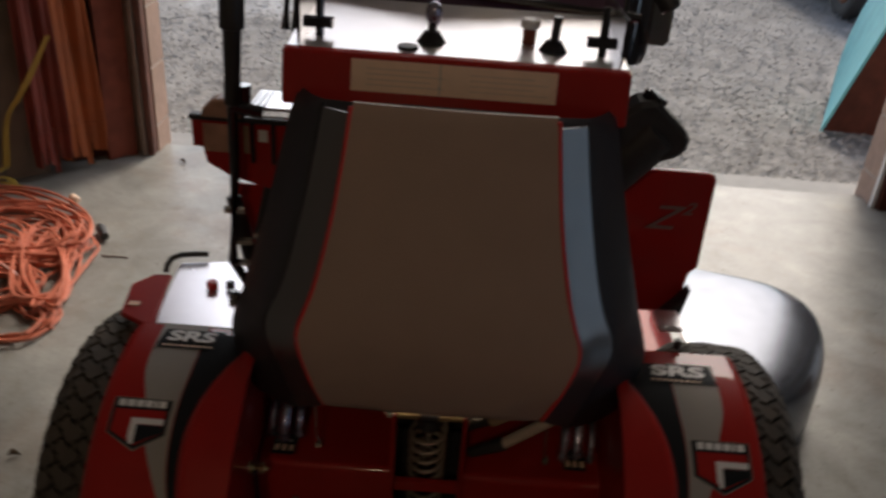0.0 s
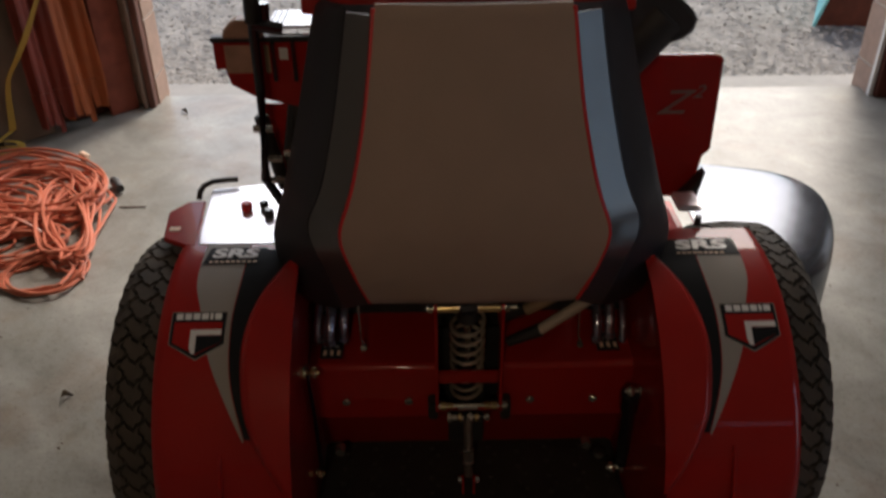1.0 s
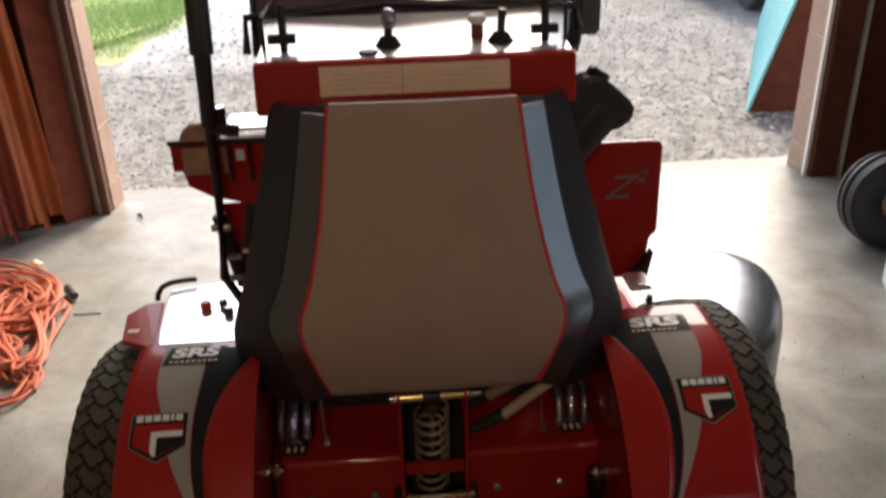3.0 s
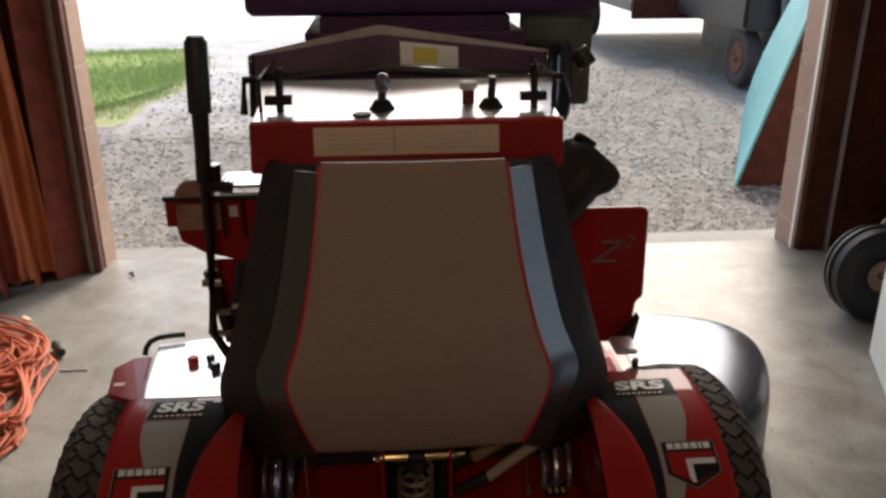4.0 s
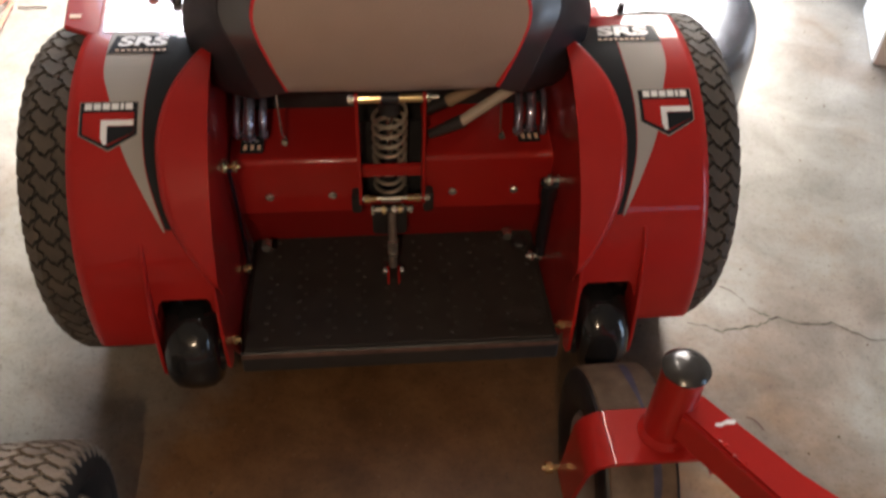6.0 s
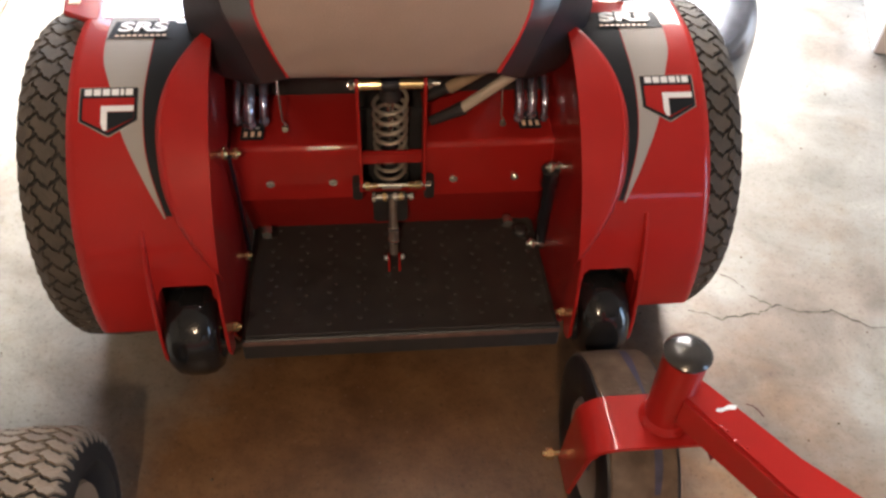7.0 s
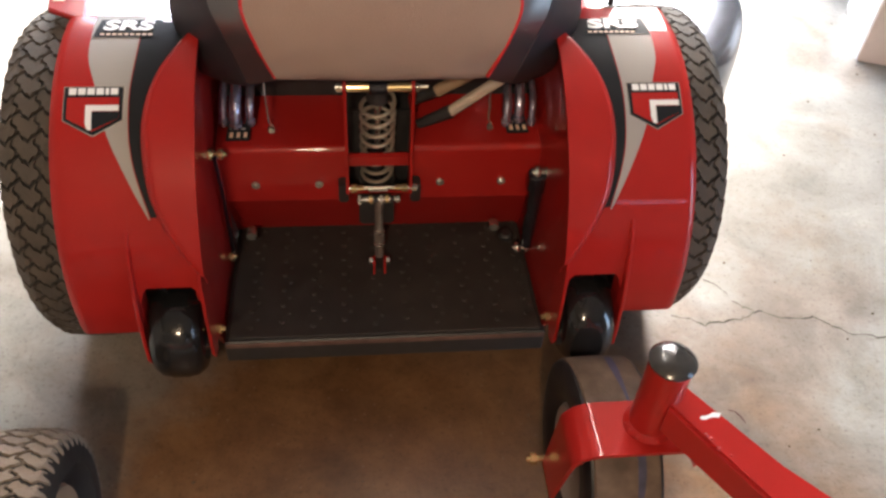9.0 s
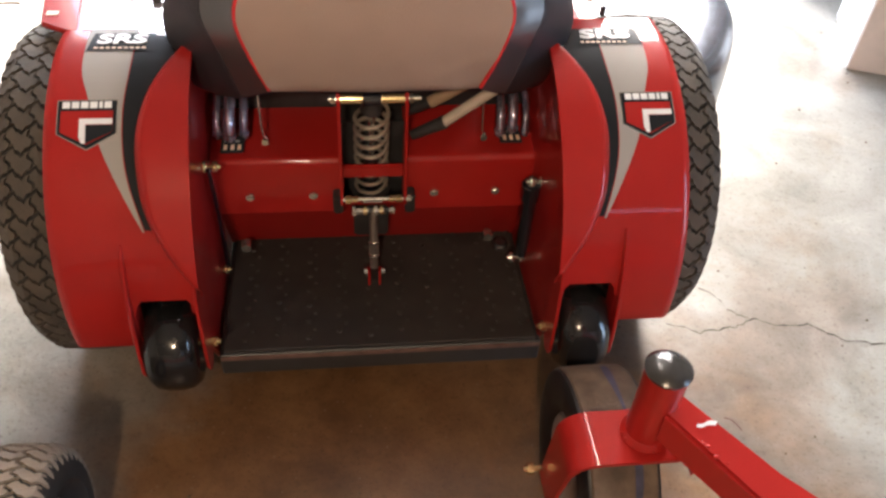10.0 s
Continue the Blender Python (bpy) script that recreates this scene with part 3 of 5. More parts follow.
def gravel():
    rng = np.random.default_rng(3)
    n = 19000
    d = rng.random(n) ** 1.5
    y = 2.43 + d * 5.2
    x = -2.6 + rng.random(n) * 5.8 + (y - 2.4) * rng.uniform(-.35, .35, n)
    keep = ~((x < -1.9) & (y > 5.0)) & ~((x < .1) & (y > 4.9) & (rng.random(n) < .55))
    x, y = x[keep], y[keep]
    n = len(x)
    s = rng.uniform(.009, .020, n) * (1 + .04 * (y - 2.4))
    base = np.array([(1, 0, -.1), (-.1, 1, 0), (-1, .1, 0), (.1, -1, .1), (.1, 0, .8), (0, .1, -.8)])
    faces = np.array([(0, 1, 4), (1, 2, 4), (2, 3, 4), (3, 0, 4), (1, 0, 5), (2, 1, 5), (3, 2, 5), (0, 3, 5)])
    V = base[None] * rng.uniform(.6, 1.3, (n, 6, 1)) * s[:, None, None] + rng.uniform(-.3, .3, (n, 6, 3)) * s[:, None, None]
    a = rng.uniform(0, math.tau, n)
    c, q = np.cos(a)[:, None], np.sin(a)[:, None]
    X = V[:, :, 0] * c - V[:, :, 1] * q + x[:, None]
    Y = V[:, :, 0] * q + V[:, :, 1] * c + y[:, None]
    Z = V[:, :, 2] * .45 - .050 + s[:, None] * .35
    verts = np.stack([X, Y, Z], 2).reshape(-1, 3)
    F = (faces[None] + (np.arange(n) * 6)[:, None, None]).reshape(-1, 3)
    me = bpy.data.meshes.new("gravel")
    me.from_pydata(verts.tolist(), [], F.tolist())
    me.materials.append(STONE)
    tagged(new("gravel", me), "loose grey crushed stone on the yard", "gravel", kind="stuff")


def lawn():
    # a lawn with a curved edge, a pale road beyond and more lawn past it
    def edge(y):
        return -2.03 - 0.33 * max(0, 6.9 - y) ** 2 - 0.14 * max(0, y - 7.6) ** 2 - 3.0 * max(0, y - 9.1) ** 2
    bm = sheet(lambda u, v: Vector((edge(5.78 + 3.57 * v) - 14 * u**2, 5.78 + 3.57 * v, -0.035 + 0.02 * math.sin(9 * v + 5 * u))), 24, 36)
    tagged(part("lawn", bm, LAWN), "green mown lawn beside the gravel yard", "lawn", kind="structure")
    def verge(u, v):
        y = 5.20 + 4.2 * v + .12 * math.sin(9 * u) * (1 - v)
        x1 = edge(max(6.2, y)) + .20 + .05 * math.sin(23 * v) - .9 * max(0, .12 - v)
        x0 = edge(max(5.78, y)) - .4 - 3 * max(0, 5.9 - y)
        return Vector((x0 + (x1 - x0) * u, y, -.064 - .014 * u**3))
    bm = sheet(verge, 8, 40)
    tagged(part("verge", bm, VERGE), "sandy yellow soil edge between lawn and gravel", "soil", kind="structure")
    rng = np.random.default_rng(8)
    n = 34000
    y = 5.78 + rng.random(n) ** 1.2 * 3.55
    e = np.array([edge(v) for v in y])
    x = e + rng.normal(.02, .12, n) - rng.random(n) ** 1.5 * 4
    # thin tufts in the sandy edge
    k = 2200
    y[:k] = rng.uniform(5.35, 6.6, k)
    x[:k] = np.array([edge(max(6.1, v)) for v in y[:k]]) + rng.uniform(-.9, .22, k)
    h = rng.uniform(.03, .075, n)
    h[:k] *= .6
    a = rng.uniform(0, math.tau, n)
    w = .004
    dx, dy = np.cos(a) * w, np.sin(a) * w
    lx, ly = rng.uniform(-.03, .03, n), rng.uniform(-.03, .03, n)
    z = np.full(n, -.04)
    V = np.stack([np.stack([x - dx, y - dy, z], 1), np.stack([x + dx, y + dy, z], 1), np.stack([x + lx, y + ly, z + h], 1)], 1).reshape(-1, 3)
    F = np.arange(3 * n).reshape(-1, 3)
    me = bpy.data.meshes.new("grass")
    me.from_pydata(V.tolist(), [], F.tolist())
    me.materials.append(BLADE)
    tagged(new("grass", me), "short green grass blades on the lawn", "grass", kind="stuff")
    def drive(u, v):
        y = 4.6 + 6.0 * v + (.22 * math.sin(7 * u) + .12 * math.sin(19 * u)) * (1 - v)
        x0, x1 = edge(max(6.2, y)) + .16, .1 + .25 * math.sin(5 * v)
        return Vector((x0 + (x1 - x0) * u, y, -.0745 + .010 * min(1, 8 * u) * min(1, 8 * (1 - u)) * min(1, 5 * v)))
    tagged(part("drive", sheet(drive, 30, 30), DRIVEM), "paler part of the gravel yard", "drive", kind="structure")
    bm = box(-60, 14, 10.6, 34, -0.2, -0.074, 0)
    add_box(bm, -60, -1.9, 9.45, 10.6, -0.2, -0.072)
    tagged(part("road", bm, ROADM), "pale concrete road beyond the yard", "road", kind="structure")
    tagged(part("lawn_far", sheet(lambda u, v: Vector((-80 + 160 * u, 34.1 + 60 * v, -0.05 + 1.2 * v)), 6, 10), LAWN), "green lawn across the road", "lawn", kind="structure")


setting()
gravel()
lawn()
# ---- stand-on mower ----
AXLE_Z, TYRE_R, FENDER_R = 0.29, 0.292, 0.32


def on_wheel(side, x, deg, r):
    """A point round the rear axle: deg 0 is straight back, 90 straight up."""
    a = radians(deg)
    return Vector((side * x, -r * math.cos(a), AXLE_Z + r * math.sin(a)))


def tyre_profile(x0, x1, r, rim):
    w = x1 - x0
    return [(x0 + w * .12, rim), (x0, rim + .35 * (r - rim)), (x0 + w * .01, rim + .68 * (r - rim)), (x0 + w * .05, r * .93), (x0 + w * .16, r * .985),
            (x0 + w * .5, r), (x1 - w * .16, r * .985), (x1 - w * .05, r * .93), (x1 - w * .01, rim + .68 * (r - rim)), (x1, rim + .35 * (r - rim)), (x1 - w * .12, rim)]


def tread(x0, x1, r, rows, cols, height, centre, gap=.006, slit=.0026):
    """Interlocking jagged rubber blocks that follow a tyre's crown; x0, x1: the carcass's full width."""
    bm = bmesh.new()
    mid, half = (x0 + x1) / 2, (x1 - x0) / 2
    crown = [(0, 1.0), (.68, .985), (.9, .93), (1.0, .84)]
    a, b = mid - .96 * half, mid + .96 * half
    w = (b - a) / cols
    pitch = math.tau / rows
    across = [(-.5, .10), (-.30, .26), (-.16, -.04), (0, -.10), (.14, -.26), (.32, .04)]
    along = [(-.5, 0), (-.30, .12), (-.10, .12), (.10, -.12), (.30, -.12)]
    shape = [(p, -.5 + q) for p, q in across] + [(.5, -.40)] + [(.5 + q, p + .1 * (1 - abs(p))) for p, q in along[1:]]
    shape += [(.5, .60)] + [(p, .5 + q) for p, q in across[:0:-1]] + [(-.5, .60)] + [(-.5 + q, p + .1 * (1 - abs(p))) for p, q in along[:0:-1]]
    kx, ky = 1 - slit / w, 1 - gap / (pitch * r)
    for i in range(rows):
        for j in range(cols):
            cx = a + (j + .5) * w
            a0 = (i + .1 * j) * pitch
            lo, hi = [], []
            for px, py in shape:
                for ring, h, k in ((lo, -.006, 1.0), (hi, height, .97)):
                    x = max(a - .004, min(b + .004, cx + px * w * kx * k))
                    t = a0 + py * pitch * ky * k
                    q = r * lerp_table(crown, abs(x - mid) / half) + h
                    ring.append(bm.verts.new((centre[0] + x, centre[1] - q * math.cos(t), centre[2] + q * math.sin(t))))
            n = len(lo)
            bm.faces.new(hi)
            for k in range(n):
                bm.faces.new((lo[k], lo[(k + 1) % n], hi[(k + 1) % n], hi[k]))
    return bm


def shield(side, xc, host):
    """A shield badge on the fender: black rim, red field, white angle, plain white bars for its wordmark."""
    r0 = FENDER_R + .0012

    def strip(name, rows, r, mat, par):
        """rows: (deg, x from the badge's middle, to); read left to right as seen from behind."""
        bm = bmesh.new()
        prev = None
        for d, a, b in rows:
            cur = [bm.verts.new(on_wheel(1, xc + a + (b - a) * k / 4, d, r)) for k in range(5)]
            if prev:
                for k in range(4):
                    bm.faces.new((prev[k], prev[k + 1], cur[k + 1], cur[k]))
            prev = cur
        return part(name, bm, mat, par)

    def outline(h, w, top, mid, tip):
        rows = [(top - (top - mid) * k / 4, -w, w) for k in range(5)]
        rows += [(mid - (mid - tip) * k / 4, -w * (1 - k / 4) - 1e-4, w * (1 - k / 4) + 1e-4) for k in range(1, 5)]
        return rows
    strip("badge", outline(0, .0425, 65.6, 56.0, 51.6), r0, STEEL, host)
    strip("badge_field", outline(0, .0408, 65.3, 56.1, 52.0), r0 + .0008, BLACK_DECAL, host)
    strip("badge_red", outline(0, .0365, 62.3, 56.4, 53.0), r0 + .0016, RED, host)
    # the white angle and the black corner under it
    strip("badge_black", [(58.3, -.004, .0365), (56.4, -.004, .0365), (54.9, -.004, .018), (53.4, -.004, .001)], r0 + .0024, BLACK_DECAL, host)
    strip("badge_angle", [(60.0, -.010, .0365), (58.4, -.010, .0365)], r0 + .0032, WHITE, host)
    strip("badge_angle", [(58.4, -.010, -.001), (55.0, -.010, -.001), (53.3, -.0065, -.001)], r0 + .0032, WHITE, host)
    a = -.0345
    for k in range(6):
        w = .0048 if k == 4 else .0104
        strip("wordmark_bar", [(64.9, a, a + w), (63.0, a, a + w)], r0 + .0024, WHITE, host)
        a += w + .0024


def rear_side(side, mower):
    """Tyre, wheel, fender with its decals, inner cover, roller and bracket of one side."""
    hw = .088 if side < 0 else .086
    c = (-.495, .022, AXLE_Z) if side < 0 else (.487, .036, AXLE_Z)
    wheel = part("wheel", lathe([(-.055, .11), (-.07, .16), (-.06, .165), (.06, .165), (.07, .16), (.045, .12), (.04, .03), (-.04, .03)], c, 40), BLACK, mower, "black steel wheel", True)
    part("tyre", lathe(tyre_profile(-hw, hw, TYRE_R - .003, .155), c, 72), GROOVE, wheel, "black turf tyre with dusty tread", True)
    part("tread", tread(-hw, hw, TYRE_R - .003, 54, 5, .0052, c), TREAD, wheel)

    # fender: round the tyre, then a short flat forward; the inner part stops above the roller
    def fender_sheet(x0, x1, d0, lip):
        def point(u, v, r):
            x = x0 + u * (x1 - x0)
            low = d0 if lip else d0 - 5.5 * max(0, (abs(2 * u - 1) - .70) / .30) ** 2
            s = low + v * ((118 if side < 0 else 103) - low)
            if s <= 90:
                return on_wheel(side, x, s, r)
            return Vector((side * x, (s - 90) / 76 * .30, AXLE_Z + r - .012 * ((s - 90) / 76)))

        def top(u, v):
            return point(u, v, FENDER_R - (.006 * ((u - .9) / .1) ** 2 if lip and u > .9 else 0))
        return sheet(top, 14, 48, lambda u, v: point(u, v, FENDER_R - .004) - point(u, v, FENDER_R))
    fender = part("fender", fender_sheet(.378, .482, -8.5 if side < 0 else -6.5, True), RED, mower, "", True)
    part("fender_inner", fender_sheet(.285, .3779, 9.6, False), RED, fender, "", True)
    # decals
    outer = [(29.7, .346), (40, .372), (53, .402), (66, .420), (75, .434), (90, .437)]
    inner = [(29.7, .344), (46, .3665), (61, .371), (77, .366), (90, .365)]
    leafx = [(11, .2695), (15, .283), (25, .317), (35, .341), (46, .350), (56, .350), (68, .333), (83, .288), (92, .262)]

    def band(name, lo, hi, r, mat, a0=29.9, a1=90.0, flat=True):
        def fn(u, v):
            a = a0 + (a1 + ((27 if side < 0 else 4) if flat else 0) - a0) * v
            t = min(a, 90)
            x0, x1 = lo(t), hi(t)
            x = x0 + (x1 - x0) * u
            if a <= 90:
                return on_wheel(side, x, a, r)
            return Vector((side * x, (a - 90) / 76 * .30, AXLE_Z + r - .012 * ((a - 90) / 76)))
        return part(name, sheet(fn, 4, 40), mat, fender)
    band("silver_stripe", lambda a: smooth_table(inner, a), lambda a: smooth_table(outer, a), FENDER_R + .0010, SILVER)
    band("black_stripe", lambda a: min(smooth_table(leafx, a) - .004, smooth_table(inner, a) - .003), lambda a: smooth_table(inner, a) - .0015, FENDER_R + .0010, BLACK_DECAL, 30.5, 90, False)
    # model mark
    xa, xb, lift = (.335, .428, 0) if side < 0 else (.322, .431, .9)

    def plate(u, v):
        x = xa + (xb - xa) * u
        return on_wheel(side, x + .006 * (1 - v), 82.6 + lift + 8.2 * v, FENDER_R + .0022)
    part("mark_plate", sheet(plate, 4, 4), BLACK_DECAL, fender)
    m = Matrix.Translation(on_wheel(side, (xa + xb) / 2 + .002, 87.3 + lift, FENDER_R + .0036)) @ pose(0, 0, 0, 2.5, 0, 0) @ Matrix(((1.42 if side < 0 else 1.62, .12, 0, 0), (0, 1, 0, 0), (0, 0, 1, 0), (0, 0, 0, 1)))
    lettering("SRS", .034, m, WHITE, fender, .0006, .0011)
    for k in range(9):
        part("mark_bar", sheet(lambda u, v: on_wheel(side, xa + .012 + k * .0088 + u * .006, 83.2 + lift + v * .7, FENDER_R + .0034), 1, 1), LABEL, fender)
    shield(side, side * .4195, fender)

    # inner cover: a leaf-shaped proud panel with a rounded rim
    def leaf(u, v):
        a = 11 + 81 * v
        edge = max(.274, smooth_table(leafx, a))
        k = 1 - (1 - u) ** 1.8
        x = .272 + (edge - .272) * k
        rim = 1 - min(1, (edge - x) / .017)
        mid = math.sin(math.pi * min(1, max(0, v)))
        return on_wheel(side, x, a, FENDER_R + .002 + .024 * math.sqrt(max(0, 1 - rim**2)) * min(1, 5 * mid))
    part("inner_cover", sheet(leaf, 26, 48, lambda u, v: on_wheel(side, 0, 11 + 81 * v, -.006) - Vector((0, 0, AXLE_Z))), RED, mower, "", True)
    # upright side plate of the frame
    part("side_plate", prism([(-.20, .06), (-.275, .19), (-.295, .30), (-.24, .50), (-.05, .58), (.30, .58), (.30, .10)], "x", side * .290, side * .300, .002), RED, mower)
    # roller with its bracket plates
    rc = Vector((side * .334, -.297, .221))
    foot = [(-8, .349), (-14, .357), (-17, .353), (-19, .335), (-14, .300)]
    for x0, x1, polar in ((.279, .2845, [(30, .336), (12, .336), (2, .336)] + [(a, r - .007) for a, r in foot] + [(28, .300)]), (.3785, .3845, [(27, .3215), (23, .3265), (12, .3315), (2, .339)] + foot + [(25, .300)])):
        part("bracket_plate", prism([(-r * math.cos(radians(a)), AXLE_Z + r * math.sin(radians(a))) for a, r in polar], "x", side * x0, side * x1, .0015), RED, mower)
    part("roller_housing", box(min(side * .2915, side * .377), max(side * .2915, side * .377), -.205, -.20, .10, .36, .0), GROOVE, mower)
    part("roller_housing", box(min(side * .2915, side * .377), max(side * .2915, side * .377), -.300, -.206, .335, .340, .0), GROOVE, mower)
    roller = part("roller", lathe([(-.038, .012), (-.041, .048), (-.038, .064), (-.027, .0735), (-.011, .077), (.011, .077), (.027, .0735), (.038, .064), (.041, .048), (.038, .012)], rc, 40), ROLLER, mower, "shiny black plastic anti-scalp roller", True)
    b = bmesh.new()
    add_rod(b, rc - Vector((side * .070, 0, 0)), rc + Vector((side * .060, 0, 0)), .0042, 10)
    add_rod(b, rc - Vector((side * .064, 0, 0)), rc - Vector((side * .0555, 0, 0)), .008, 6)
    add_rod(b, rc + Vector((side * .0415, 0, 0)), rc + Vector((side * .048, 0, 0)), .009, 6)
    part("axle_bolt", b, GOLD, roller, "gold zinc axle bolt")


def pad(mower):
    """The thigh cushion behind the console."""
    zs0, zs1 = .582, 1.027
    back = [(.56, -.105), (.585, -.120), (.66, -.140), (.73, -.140), (.85, -.105), (.95, -.072), (1.02, -.052)]
    wp = [(.56, .150), (.59, .159), (.66, .180), (.710, .193), (.735, .192), (.765, .181), (.80, .170), (.88, .153), (.95, .143), (1.02, .135)]
    ws = [(.56, .192), (.59, .206), (.66, .228), (.710, .243), (.735, .240), (.765, .226), (.80, .214), (.88, .196), (.95, .184), (1.02, .173)]
    wo = [(.56, .285), (.60, .308), (.65, .316), (.70, .304), (.735, .292), (.78, .280), (.86, .260), (.94, .244), (1.02, .229)]

    def yb(x, z):
        a = abs(x)
        p, o = smooth_table(wp, z), smooth_table(wo, z)
        q = smooth_table(ws, z)
        if a <= q:
            slope = .48 * max(0, a - p)
        else:
            e = .48 * (q - p)
            slope = e + (.088 - e) * ((a - q) / (o - q)) ** 1.25
        crease = .006 * math.exp(-((z - .722) / .020) ** 2) * min(1, max(0, (a - p) / (.4 * (q - p))))
        return smooth_table(back, z) + slope + crease - .006 * (1 - min(1, a / p) ** 2)

    def sag(x, z):
        """The side wings hang lower than the tan centre."""
        a, p, q, o = abs(x), smooth_table(wp, z), smooth_table(ws, z), smooth_table(wo, z)
        drop = .034 * min(1, max(0, a - p) / (q - p)) + .030 * max(0, a - q) / (o - q)
        return z - drop * max(0, 1 - (z - .57) / .10) ** 2

    def core(u, v):
        z = zs0 - .012 + (zs1 - zs0 + .012) * v
        edge = min(1, v / .045, (1 - v) / .035)
        rnd = 1 - math.sqrt(max(0, 1 - (1 - edge) ** 2))
        s = 2 * u - 1
        w = smooth_table(wo, z) - (.02 if v < .5 else .012) * rnd
        x = s * w
        side = abs(s) ** 10 * .02
        return Vector((x, yb(x, z) + (.030 if v < .5 else .014) * rnd + side, sag(x, z) - .019 * v**5 * abs(s) ** 3))

    def depth(u, v):
        s = 2 * u - 1
        p = core(u, v)
        return Vector((-.012 * s, min(.105, .036 - p.y), -.030 * v**12))
    cush = part("pad", sheet(core, 48, 40, depth), VINYL, mower, "black vinyl thigh pad with a tan centre", True)

    def panel(u, v):
        z = zs0 + .004 + (zs1 - zs0 - .004) * v
        x = (2 * u - 1) * (smooth_table(wp, z) - .002)
        e = min(1, v / .05, (1 - v) / .03)
        wr = .0028 * math.sin(46 * x + 7 * math.sin(23 * z)) * math.exp(-((z - .61) / .035) ** 2) * (.3 + abs(x) / .19)
        return Vector((x, yb(x, z) - .007 * math.sqrt(max(0, 1 - (1 - e) ** 2)) + wr, z))
    part("centre_panel", sheet(panel, 40, 48, (0, .006, 0)), TAN, cush, "tan vinyl centre panel", True)
    for s in (-1, 1):
        pts = []
        for k in range(41):
            z = zs0 + .010 + (zs1 - zs0 - .014) * k / 40
            x = s * smooth_table(wp, z)
            pts.append((x, yb(x, z) - .004, z))
        part("piping", tube(pts, .0034, 8), PIPING, cush, "red piping")

        def stripe(u, v):
            z = zs0 + .004 + (zs1 - zs0 - .018) * v
            a, b = smooth_table(wp, z) + .004, smooth_table(ws, z)
            x = s * (a + (b - a) * u)
            return Vector((x, yb(x, z) - .003, sag(x, z)))
        part("side_stripe", sheet(stripe, 6, 40, (0, .004, 0)), CARBON, cush, "grey woven-look vinyl stripe", True)
        pts = []
        for k in range(31):
            z = zs0 + .006 + (zs1 - zs0 - .014) * k / 30
            x = s * (smooth_table(ws, z) + .002)
            pts.append((x, yb(x, z) - .001, sag(x, z)))
        part("seam", tube(pts, .0018, 6), VINYL, cush)


def crossmember(mower):
    """The bent red sheet between the wheels with the spring tower, the link rod and the foot plate."""
    arc = [(-.030 + .013 * (1 - math.cos(radians(a))), .369 + .013 * math.sin(radians(a))) for a in range(0, 91, 11)]
    prof = [(-.030, .262)] + arc + [(.11, .396), (.11, .389), (-.015, .375), (-.022, .369), (-.022, .262)]
    for x0, x1 in ((-.286, -.062), (.058, .292)):
        bm = bmesh.new()
        n = len(prof)
        lo = [bm.verts.new((x0, y, z)) for y, z in prof]
        hi = [bm.verts.new((x1, y, z)) for y, z in prof]
        for i in range(n):
            bm.faces.new((lo[i], lo[(i + 1) % n], hi[(i + 1) % n], hi[i]))
        bm.faces.new(lo)
        bm.faces.new(hi[::-1])
        part("crossmember", bm, RED, mower, "", True)
    part("bridge_plate", box(-.0615, .0575, -.033, -.022, .340, .366, .003), RED, mower)
    part("lower_panel", prism([(-.016, .262), (.058, .104), (.066, .104), (-.008, .262)], "x", -.286, .292, 0), RED, mower)
    for x in (-.224, -.111, .109, .223):
        b = bmesh.new()
        add_rod(b, (x, -.030, .303), (x, -.036, .303), .0085, 6)
        add_rod(b, (x, -.036, .303), (x, -.039, .303), .0045, 10)
        part("bolt", b, STEEL, mower)
    part("spring_pocket", box(-.062, .058, .055, .06, .24, .40, 0), BLACK, mower)
    # spring tower
    for x in (-.0595, .0535):
        part("tower_plate", prism([(-.062, .30), (-.056, .520), (-.047, .532), (-.034, .522), (-.015, .38), (-.015, .30)], "x", x - .003, x + .003, .001), RED, mower)
    for x0, x1 in ((-.056, -.020), (.012, .050)):
        part("spacer", rod((x0, -.043, .517), (x1, -.043, .517), .0085, 16), GOLD, mower, "gold zinc pivot spacer")
    b = bmesh.new()
    add_rod(b, (-.074, -.043, .517), (.078, -.043, .517), .0045, 10)
    add_rod(b, (-.072, -.043, .517), (-.064, -.043, .517), .009, 6)
    add_rod(b, (.058, -.043, .517), (.064, -.043, .517), .009, 6)
    part("pivot_bolt", b, STEEL, mower)
    part("rod_end", rod((-.019, -.043, .517), (.011, -.043, .517), .0125, 18, bev=.002), BLACK_GLOSS, mower)
    pts = []
    lo, hi = Vector((-.004, .034, .262)), Vector((-.004, -.020, .480))
    ax = (hi - lo).normalized()
    e1 = Vector((1, 0, 0))
    e2 = ax.cross(e1)
    for k in range(201):
        a = k / 24.0 * math.tau
        t = k / 200
        pts.append(lo + (hi - lo) * t + .0285 * (math.cos(a) * e1 + math.sin(a) * e2))
    shock = part("spring", tube(pts, .0037, 8), SPRING, mower, "bright steel coil spring", True)
    part("damper", rod(lo, lo + ax * .10, .014, 20, bev=.002), BLACK_GLOSS, shock)
    part("damper_shaft", rod(lo + ax * .10, hi, .006, 16), STEEL, shock, "bright damper shaft")
    part("damper_top", rod(hi - ax * .002, hi + ax * .026, .021, 20, .013, bev=.003), BLACK, shock)
    part("spring_seat", rod(lo - ax * .008, lo, .036, 24, bev=.002), BLACK, shock)
    b = bmesh.new()
    add_rod(b, (-.058, -.058, .312), (.066, -.058, .312), .004, 10)
